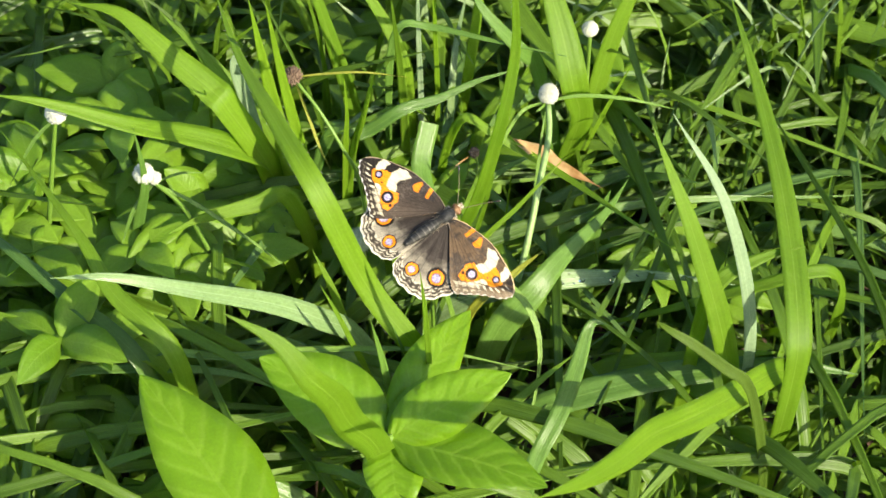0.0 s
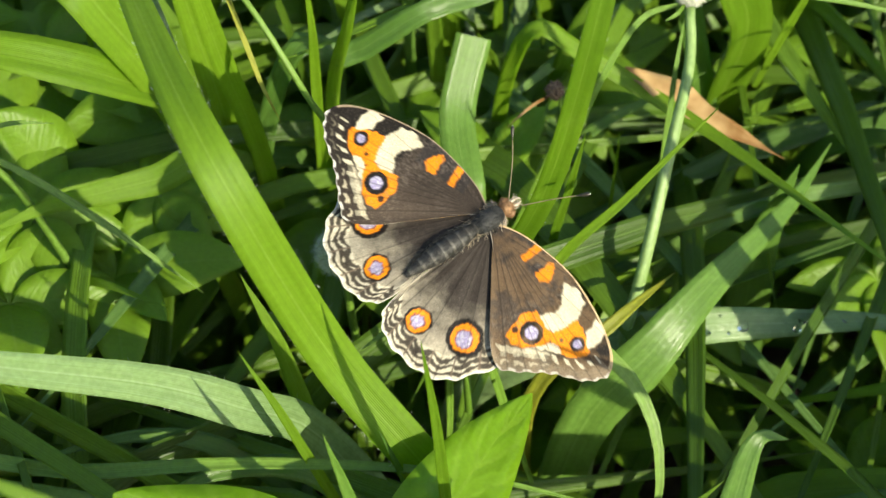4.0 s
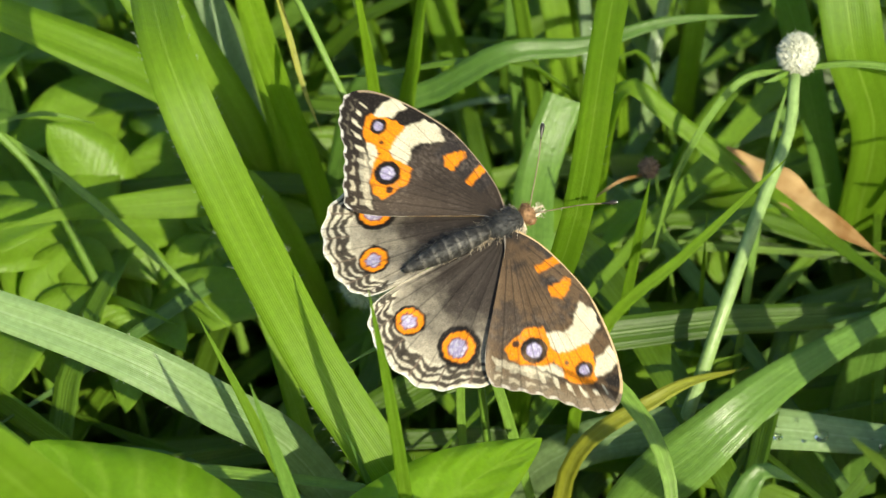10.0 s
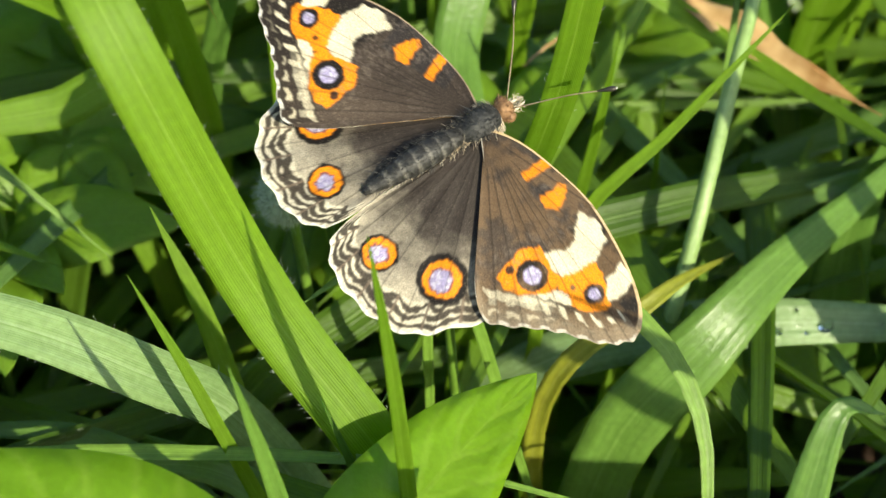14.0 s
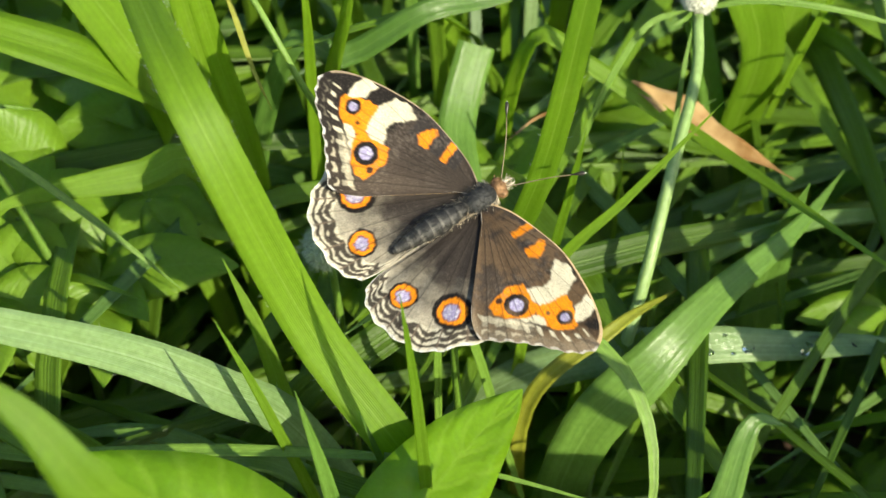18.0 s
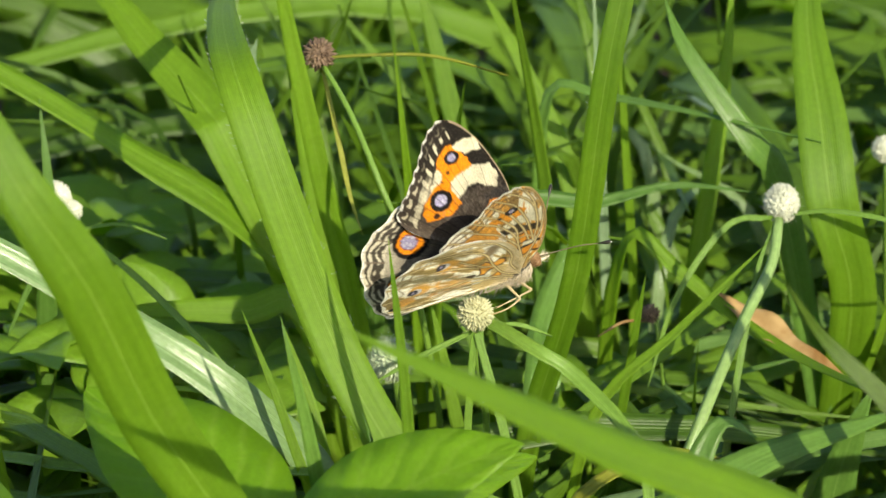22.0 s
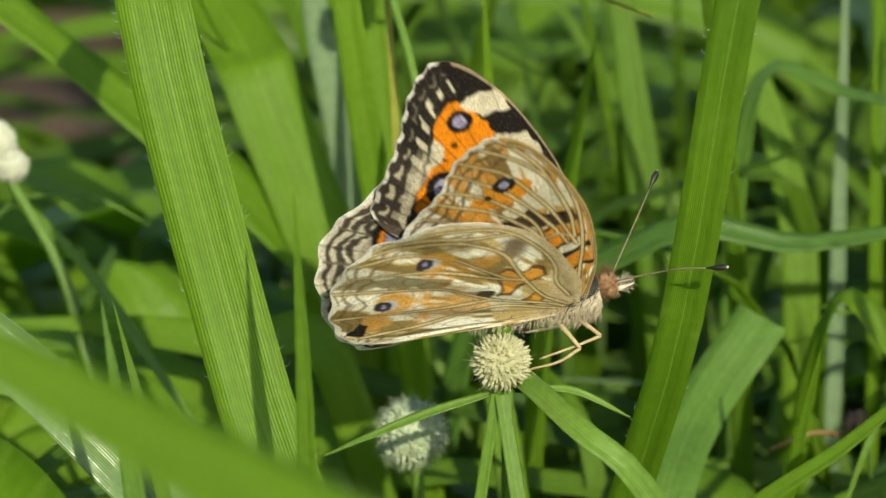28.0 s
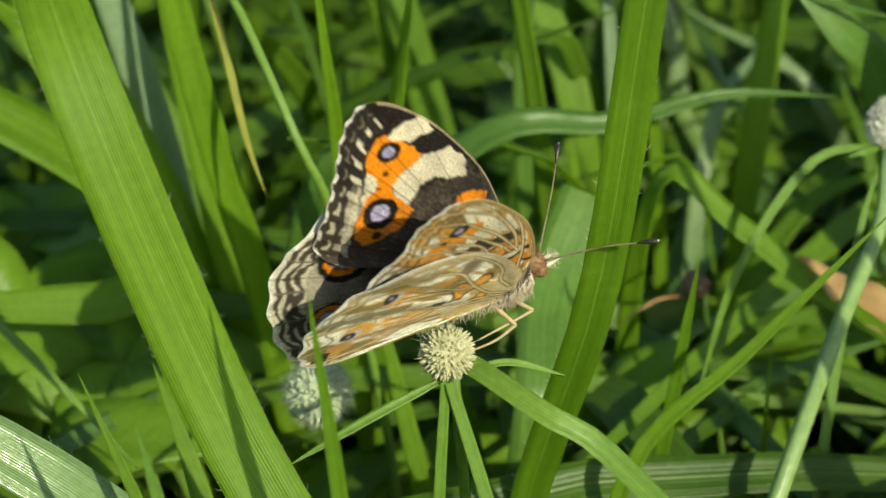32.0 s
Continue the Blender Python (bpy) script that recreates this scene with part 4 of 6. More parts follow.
sedge((0, 0, 8.0), [(0.25, -0.2, 0), (0.2, -0.05, 4.0), (0.05, 0.0, 7.8)], 0.225, CREAM_HEAD, "sedge stem with a cream head that carries the butterfly", "cream spiky round head", [
    dict(points=[(0.05, 0.05, 7.75), (0.12, 0.12, 7.85), (0.75, -0.5, 7.71), (1.25, -0.63, 7.4), (2, -1.43, 6.76), (2.05, -2.31, 5.8), (1.37, -3.44, 3.98)], width=0.2, face=(0, -0.5, 0.85), fold=0.4, tip=0.8, root=0.8),
    dict(points=[(-0.05, 0, 7.75), (-0.6, -0.2, 7.55), (-1.3, -0.35, 7.2)], width=0.09, face=(0, -0.5, 0.85), fold=0.3, tip=0.7),
    dict(points=[(0.1, 0.1, 7.75), (0.5, 0.25, 7.75), (0.95, 0.35, 7.55)], width=0.07, face=(0, -0.5, 0.85), fold=0.3, tip=0.7),
    dict(points=[(0.02, -0.05, 7.75), (0.35, -0.35, 6.5), (0.65, -0.6, 5.0), (1.1, -0.9, 3.0)], width=0.12, face=FRONT, fold=0.3, tip=0.9, root=0.8),
    dict(points=[(-0.02, -0.05, 7.75), (-0.12, -0.2, 6.5), (-0.15, -0.3, 5.0), (-0.3, -0.4, 3.0)], width=0.10, face=FRONT, fold=0.3, tip=0.9, root=0.8),
], 1, fuzzy=40, count=380, spike=0.014, stem_r=0.06)
sedge((-1.18, 1.61, 6.7), [(-0.8, 1.6, 0), (-0.95, 1.6, 4.0), (-1.14, 1.61, 6.6)], 0.29, PALE_HEAD, "sedge stem with a pale green fuzzy head", "pale fuzzy round head", seed=2, fuzzy=700, count=420, spike=0.012)
sedge((4.05, 3.79, 8.06), [(1.7, 0.1, 0), (1.95, 0.22, 3.49), (2.66, 0.94, 5.54), (3.41, 2.21, 6.85), (3.87, 3.07, 7.42), (4, 3.62, 7.89)], 0.24, WHITE_HEAD, "sedge with a white round head on a pale stem", "white cottony round head", [
    dict(points=[(3.97, 3.7, 7.9), (3.3, 3.6, 7.8), (2.6, 3.2, 6.9), (2.2, 3.0, 5.6)], width=0.09, face=FRONT, fold=0.3, tip=0.7),
    dict(points=[(3.97, 3.7, 7.9), (4.8, 3.6, 8.0), (5.9, 3.4, 7.8), (7.2, 3.3, 7.2)], width=0.1, face=UPWARD, fold=0.3, tip=0.7),
    dict(points=[(2.9, 1.2, 0), (3.1, 1.8, 4.0), (3.6, 2.9, 7.0), (3.95, 3.6, 7.9)], width=0.1, face=FRONT, fold=0.3, tip=0.9),
    dict(points=[(3.97, 3.7, 7.9), (3.8, 3.5, 7.95), (3.6, 3.4, 7.95)], width=0.06, face=FRONT, fold=0.3, tip=0.7),
], 3, tall=1.12, fuzzy=90, count=900, spike=0.012, stem_r=0.095, stem_mat=PALE_STEM)
sedge((-5.88, 3.5, 8.3), [(-4.4, 2.2, 0), (-4.2, 2.5, 4.0), (-4.9, 3.2, 6.8), (-5.76, 3.5, 8.12)], 0.25, WHITE_HEAD, "sedge with a double white head over green bracts", "white lumpy round head", [
    dict(points=[(-5.66, 3.6, 7.8), (-4.8, 3.2, 7.3), (-3.7, 2.6, 6.4), (-2.9, 2.2, 5.6)], width=0.11, face=UPWARD, fold=0.3),
    dict(points=[(-5.66, 3.6, 7.8), (-5.0, 3.7, 7.85), (-4.4, 3.8, 7.6)], width=0.07, face=UPWARD, fold=0.3),
    dict(points=[(-5.66, 3.6, 7.8), (-6.2, 3.4, 7.2), (-6.6, 3.1, 6.4)], width=0.12, face=UPWARD, fold=0.3),
], 4, fuzzy=0, count=620, spike=0.011, lobe=(0.24, -0.05, -0.16))
sedge((-2.2, 3.89, 10.21), [(-0.7, 3.4, 0), (-0.6, 3.0, 4.5), (-0.95, 2.6, 7.6), (-1.3, 2.6, 8.7), (-1.75, 3.2, 9.6), (-2.18, 3.86, 10.12)], 0.2, BROWN_HEAD, "sedge with a dried brown seed head", "dry brown spiky head", [
    dict(points=[(-2.18, 3.88, 10.16), (-1.4, 3.7, 10.25), (-0.6, 3.5, 10.28), (0.37, 3.3, 10.07)], width=0.06, face=UPWARD, fold=0.3, mat=YELLOWING),
    dict(points=[(-2.18, 3.87, 10.12), (-1.95, 3.45, 9.2), (-1.78, 3.05, 8.5), (-1.6, 2.77, 8.01)], width=0.07, face=FRONT, fold=0.3, mat=YELLOWING),
], 5, fuzzy=0, count=170, spike=0.05, stem_r=0.05)
sedge((2.27, 3.86, 6.42), [(2.9, 4.1, 0), (2.7, 4.1, 3.0), (2.35, 3.95, 6.3)], 0.12, BROWN_HEAD, "thin stalk with a small reddish brown bud", "small brown bud", [
    dict(points=[(2.25, 3.9, 6.3), (1.9, 3.7, 6.36), (1.55, 3.55, 6.22)], width=0.042, face=UPWARD, fold=0.3, mat=DRY),
], 6, count=70, spike=0.04, stem_r=0.03)
sedge((5.63, 5.47, 8.25), [(5.9, 5.7, 0), (5.8, 5.7, 4.0), (5.65, 5.5, 8.1)], 0.2, WHITE_HEAD, "sedge with a soft white head in the grass behind", "white cottony round head", seed=7, fuzzy=0, count=520, spike=0.011)

sedge((-7.61, 4.62, 9.65), [(-8.3, 4.2, 0), (-8.2, 4.3, 5.0), (-7.75, 4.6, 8.6), (-7.62, 4.62, 9.5)], 0.26, WHITE_HEAD, "sedge with a round white head over a bare patch", "white cottony round head", [
    dict(points=[(-7.61, 4.62, 9.5), (-8.2, 4.5, 9.0), (-8.9, 4.2, 8.0)], width=0.1, face=UPWARD, fold=0.3),
], seed=8, fuzzy=0, count=520, spike=0.011)

# ---------------------------------------------------------------- broad-leaved plant in the foreground
def broad_leaf_plant(at, top, tips, label):
    plant = thing("broad_leaf_plant", at, label, "plant", "broad-leaved plants")
    top = np.array(top)
    v, f, u = tube([at, (np.array(at) + top) / 2, top + np.array([0, 0, 0.1])], 0.13, 0.09, 10, 8)
    link_mesh("stem", v, f, STEM, plant, "", u)
    for k, (tip, w, nor, bend) in enumerate(tips):
        d = np.array(tip) - top
        line = [top + d * q + np.array([0, 0, bend * math.sin(q * 2.6)]) for q in (0, 0.33, 0.66, 1.0)]
        v, f, u = ribbon(line, w, nor, 0.2, tip=1.3, root=0.06, wide_at=0.45, n=26, thick=0.025, wave=0.012, seed=k, oval=True)
        link_mesh("leaf", v, f, BROAD, plant, "", u)


broad_leaf_plant((-2.0, -4.0, 0), (-2.08, -4.2, 6.7), [((0.76, -0.96, 6.31), 1.25, (0.1, -0.5, 0.85), 0.35), ((0.67, -4.24, 8.05), 1.3, (0.1, -0.55, 0.85), 0.25), ((-4.52, -2.23, 7.87), 1.9, (0.45, -0.55, 0.7), 0.2),
                  ((0.9, -6.4, 6.6), 1.5, (0.1, -0.35, 0.95), 0.3), ((-2.4, -6.2, 6.2), 1.3, (0, -0.4, 0.9), 0.2), ((-0.9, -3.0, 7.0), 0.6, (0, -0.5, 0.9), 0.1)], "broad-leaved green plant with glossy oval leaves")
broad_leaf_plant((-5.2, -6.4, 0), (-5.3, -6.2, 6.2), [((-7.1, -1.7, 7.4), 2.2, (0.2, -0.3, 0.95), 0.3), ((-8.6, -5.6, 6.0), 1.8, (-0.1, -0.3, 0.95), 0.3), ((-4.6, -8.6, 5.6), 1.6, (0, -0.3, 0.95), 0.2)], "broad-leaved plant with large dark green leaves")

# ---------------------------------------------------------------- broad-leaved weeds between the blades
def weed_plant(top, leaves, label="light green weed with soft oval leaves"):
    """A weed whose leaves spring from the top of its stem: leaves are rows of tip and width (cm)."""
    top = np.array(top)
    root = (top[0] + 0.2, top[1] + 0.3, 0)
    plant = thing("weed_plant", root, label, "weed", "weeds among the grass")
    v, f, u = tube([root, (np.array(root) + top) / 2 + np.array([0.15, 0, 0]), top], 0.09, 0.06, 8, 6)
    link_mesh("stem", v, f, STEM, plant, "", u)
    for k, (tip, w) in enumerate(leaves):
        d = np.array(tip) - top
        line = [top + d * q + np.array([0, 0, 0.12 * np.linalg.norm(d) * math.sin(q * 2.8)]) for q in (0, 0.33, 0.66, 1.0)]
        nor = (0.15 + 0.1 * math.sin(k * 2.1), -0.55 + 0.15 * math.cos(k * 1.7), 0.8)
        v, f, u = ribbon(line, w, nor, 0.2, tip=1.3, root=0.06, wide_at=0.42, n=18, thick=0.02, wave=0.012, seed=k, oval=True)
        link_mesh("leaf", v, f, WEED, plant, "", u)


weed_plant((-4.31, 4.3, 5.63), [((-5.18, 4.8, 6.82), 1.02), ((-3.34, 4.0, 5.22), 0.46), ((-4.88, 3.5, 4.49), 0.7), ((-5.03, 3.6, 5.95), 0.64)])
weed_plant((-2.56, 5.2, 5.62), [((-4.4, 5.0, 5.92), 1.0), ((-3.09, 5.8, 6.11), 0.84), ((-2.95, 4.6, 5.06), 0.74)], "weed with broad pale green leaves behind the hairy blade")
spread = np.random.default_rng(77)
for x, y, h in ((-8.8, 1.7, 5.2), (-7.2, 3.7, 5.8), (-9.4, -0.6, 4.8), (-5.7, 8.6, 6.0), (-4.3, 6.6, 5.8), (-8.4, 0.2, 4.6), (-6.6, 5.8, 5.6), (-7.4, 8.8, 5.6), (-10.2, 4.0, 5.6), (-11.2, 6.8, 5.8), (-3.4, 7.6, 5.4), (2.9, 5.6, 4.6), (6.4, 1.6, 3.8), (7.6, 0.4, 3.6), (-6.2, -2.8, 4.6), (-7.4, -3.4, 4.8), (-0.6, 3.6, 4.4), (1.6, 3.0, 3.8), (3.6, 2.6, 3.4), (-4.9, 3.6, 6.0), (-4.0, 2.9, 5.3), (-5.4, 2.5, 5.7), (-3.2, 3.9, 5.7)):
    turn = spread.uniform(0, 6.28)
    leaves = []
    for k in range(7):
        a, ln = turn + k * 2.4, spread.uniform(1.1, 2.0)
        leaves.append(((x + ln * math.cos(a), y + ln * math.sin(a), h + spread.uniform(-0.7, 0.3)), ln * spread.uniform(0.42, 0.56)))
    weed_plant((x, y, h), leaves)


# ---------------------------------------------------------------- the butterfly (its own space in mm: x ahead, y to its left, z up)
MM = 0.001
AHEAD, LEFT = Vector((0.91829, 0.34269, 0.19823)), Vector((-0.39545, 0.8175, 0.41874))
RISE = AHEAD.cross(LEFT)
butterfly = tagged(new("butterfly"), "brown butterfly with orange eyespots perched on a sedge head", "butterfly")
butterfly.empty_display_size = 0.005
butterfly.matrix_world = Matrix.Translation((0.00483, 0.00264, 0.08512)) @ Matrix((AHEAD, LEFT, RISE)).transposed().to_4x4()

cam.data.dof.focus_object = butterfly

LATTICE = np.random.default_rng(5).uniform(-1, 1, (128, 128))


def grain(x, y, size):
    """Smooth noise over the wing, -1 to 1."""
    u, w = x / size + 31.7, y / size + 17.3
    i, j = np.floor(u).astype(int), np.floor(w).astype(int)
    a, b = u - i, w - j
    a, b = a * a * (3 - 2 * a), b * b * (3 - 2 * b)
    g = lambda p, q: LATTICE[p % 128, q % 128]
    return (g(i, j) * (1 - a) + g(i + 1, j) * a) * (1 - b) + (g(i, j + 1) * (1 - a) + g(i + 1, j + 1) * a) * b


def inside(poly, x, y):
    hit = np.zeros(len(x), bool)
    for (x0, y0), (x1, y1) in zip(poly, poly[1:] + poly[:1]):
        if y0 != y1:
            hit ^= ((y0 > y) != (y1 > y)) & (x < (x1 - x0) * (y - y0) / (y1 - y0) + x0)
    return hit


def step(v, a, b):
    t = np.clip((v - a) / (b - a), 0, 1)
    return t * t * (3 - 2 * t)


def lay(col, mask, tint):
    m = np.asarray(mask, float)[:, None]
    col[:] = col * (1 - m) + np.array(tint) * m


BROWN, UMBER, BLACK = (0.046, 0.034, 0.027), (0.082, 0.060, 0.044), (0.010, 0.008, 0.007)
CREAM, WHITE, ORANGE, VIOLET = (0.68, 0.61, 0.45), (0.78, 0.75, 0.67), (0.80, 0.25, 0.010), (0.34, 0.30, 0.48)
PALE, SAND = (0.42, 0.37, 0.285), (0.66, 0.58, 0.42)
FORE = [(0.7, 1.0), (2.2, 4.2), (3.1, 7.8), (3.5, 12.0), (2.9, 16.8), (2.0, 20.0), (0.8, 22.4), (-0.7, 23.5), (-2.4, 23.0), (-4.1, 21.6), (-5.6, 19.5), (-7.2, 17.8), (-9.2, 16.0), (-10.6, 14.0), (-9.3, 11.1), (-6.2, 7.8), (-2.2, 3.5), (-0.6, 1.0)]
HIND = [(0.2, 1.0), (0.35, 5.2), (-2.5, 11.2), (-8.4, 14.7), (-13.0, 13.7), (-15.6, 12.4), (-17.4, 9.9), (-18.2, 7.0), (-18.3, 4.2), (-17.4, 2.2), (-15.9, 1.2), (-12.0, 0.7), (-5.0, 0.6), (-1.5, 0.7)]
BAR_A = [(0.3, 5.9), (1.7, 5.8), (2.6, 6.0), (2.8, 6.8), (1.6, 6.7), (0.2, 6.6)]
BAR_B = [(0.3, 8.5), (1.4, 8.8), (2.4, 8.4), (2.9, 9.0), (2.0, 10.1), (0.9, 10.4), (-0.1, 9.7)]
BAND = [(2.3, 11.6), (2.9, 13.4), (2.6, 15.0), (0.9, 15.9), (-1.0, 16.0), (-2.8, 15.4), (-3.2, 14.2), (-2.5, 12.8), (-1.3, 13.3), (-1.1, 13.8), (0.2, 13.6), (0.8, 12.6)]
PATCH = [(-0.6, 18.9), (0.6, 17.9), (2.4, 17.6), (2.2, 19.4), (0.6, 20.0), (-0.9, 19.5)]
GLOW_A = [(-3.2, 15.3), (-1.1, 15.8), (0.5, 16.0), (0.5, 17.3), (-0.6, 19.3), (-0.9, 20.0), (-1.7, 20.0), (-3.4, 18.8), (-4.0, 17.0)]
GLOW_B = [(-7.6, 12.0), (-6.4, 11.5), (-4.3, 11.2), (-2.7, 11.9), (-2.6, 13.0), (-3.2, 14.2), (-2.9, 15.4), (-3.9, 16.0), (-5.3, 15.8), (-6.8, 14.6), (-7.5, 13.2)]
LOW = [(-7.4, 14.0), (-5.1, 15.6), (-3.9, 15.9), (-3.3, 17.2), (-3.9, 18.0), (-5.4, 17.4), (-6.7, 16.0), (-7.9, 14.8)]
UNDER_BLACK = [(-2.7, 13.6), (-1.1, 13.9), (-0.3, 14.2), (0.5, 13.3), (2.6, 12.7), (2.8, 11.5), (0.9, 11.5), (-0.7, 12.0), (-2.4, 12.5)]
UNDER_BARS = [(-0.4, 11.6), (0.9, 11.5), (2.6, 10.4), (2.5, 9.0), (0.9, 8.9), (0.0, 9.0)]
UNDER_BAND = [(1.9, 17.0), (2.8, 15.0), (3.0, 12.8), (0.5, 14.0), (-2.9, 13.9), (-2.0, 14.9), (0.0, 15.9)]
UNDER_GLOW = [(-2.2, 18.6), (-0.3, 18.5), (0.6, 17.3), (-0.2, 16.0), (-1.5, 15.5), (-3.4, 15.6), (-4.6, 16.4), (-3.0, 17.6)]
RUST_A = [(-6.0, 7.2), (-5.2, 7.8), (-4.1, 7.0), (-3.0, 7.4), (-2.3, 7.0), (-2.4, 6.2), (-3.2, 5.8), (-4.1, 5.4), (-4.9, 4.5), (-5.8, 4.5), (-5.4, 5.8)]
RUST_B = [(-4.0, 3.4), (-3.0, 4.1), (-2.3, 3.5), (-2.6, 2.5), (-3.6, 2.7)]
FOLD = [(-9.0, 7.9), (-12.2, 9.2), (-17.6, 9.9), (-18.2, 8.9), (-12.4, 7.5), (-9.6, 6.9)]
CORNER = [(-18.0, 2.7), (-16.9, 3.4), (-16.4, 4.4), (-15.6, 3.6), (-16.2, 2.4)]
FORE_LINES = ([(0.3, 2.0), (1.3, 5.5), (2.0, 7.5), (2.6, 10.2), (2.9, 13.0), (2.8, 16.2), (2.5, 20.1), (1.6, 22.4)],
              [(1.9, 9.5), (2.2, 12.8), (1.7, 16.9), (0.4, 19.9), (-2.0, 22.8)], [(2.2, 12.4), (2.0, 15.0), (1.5, 18.5), (0.4, 21.5), (-0.9, 23.7)],
              [(1.8, 8.6), (1.3, 11.8), (0.6, 14.9), (-1.1, 19.2), (-3.8, 21.9)], [(1.2, 9.0), (0.6, 11.6), (-0.3, 14.2), (-1.9, 17.6), (-4.6, 20.8)],
              [(-0.3, 10.0), (-0.4, 11.9), (-1.1, 13.9), (-2.9, 16.8), (-5.8, 19.4)], [(-0.2, 9.6), (-1.2, 12.3), (-3.0, 15.0), (-6.6, 18.4)],
              [(0.0, 8.0), (-1.8, 11.2), (-4.2, 14.0), (-8.3, 17.0)], [(0.2, 5.8), (-2.0, 8.6), (-5.4, 12.0), (-9.6, 15.2)],
              [(0.2, 2.0), (0.4, 5.0), (-0.1, 8.2), (-0.3, 10.2)], [(1.9, 9.5), (0.8, 10.3), (-0.3, 10.3)])
HIND_LINES = ([(-0.5, 3.0), (-1.4, 5.0), (-1.4, 6.9), (-2.2, 9.1), (-4.2, 11.8), (-6.6, 13.2), (-10.2, 14.0), (-13.6, 13.2)],
              [(-0.8, 2.0), (-2.5, 3.6), (-3.8, 6.2), (-4.4, 7.9), (-5.1, 9.7), (-6.7, 11.3), (-9.5, 12.6), (-15.2, 12.4)],
              [(-3.8, 6.1), (-5.3, 6.8), (-7.3, 8.7), (-9.2, 10.4), (-12.6, 11.6), (-16.4, 11.6)], [(-3.8, 6.1), (-6.3, 6.9), (-9.4, 8.6), (-12.4, 9.6), (-17.5, 10.0)],
              [(-0.8, 1.6), (-2.5, 2.6), (-6.2, 4.1), (-8.3, 5.5), (-9.9, 6.6), (-12.4, 7.2), (-18.2, 8.4)],
              [(-6.2, 4.1), (-10.1, 4.4), (-13.5, 4.7), (-18.3, 5.2)], [(-1.5, 1.6), (-6.3, 3.3), (-11.1, 2.6), (-16.5, 2.3)], [(-4.2, 11.8), (-7.0, 12.4), (-10.5, 13.3), (-14.4, 12.9)])


def eyespot(col, x, y, at, pupil, ring, black, stretch=1.0, shift=0.0):
    d = np.hypot((x - at[0]) / stretch, y - at[1]) + 0.10 * grain(x, y, 0.35)
    lay(col, d < black, BLACK)
    lay(col, d < ring, ORANGE)
    q = np.hypot((x - at[0] - shift) / 1.0, y - at[1]) + 0.16 * grain(x, y, 0.25)
    lay(col, q < pupil + 0.16, (0.20, 0.07, 0.06))
    lay(col, q < pupil, VIOLET)
    lay(col, (q < pupil) & (grain(x, y, 0.22) > 0.25), (0.54, 0.51, 0.62))


def dark_eye(col, x, y, at, pupil, black):
    d = np.hypot(x - at[0], y - at[1]) + 0.07 * grain(x, y, 0.3)
    lay(col, d < black, BLACK)
    lay(col, d < pupil, VIOLET)
    lay(col, (d < pupil * 0.9) & (grain(x, y, 0.2) > 0.3), (0.56, 0.54, 0.64))


def checks(col, s, edge, a, b, count, fringe, tint=WHITE):
    """Pale and dark fringe along the outer margin between outline shares a and b."""
    run = np.clip((s - a) / (b - a), 0, 1)
    out = (s > a) & (s < b)
    tooth = np.cos(run * 6.2832 * count)
    lay(col, out & (edge < fringe * (0.8 + 0.5 * tooth)), tint)


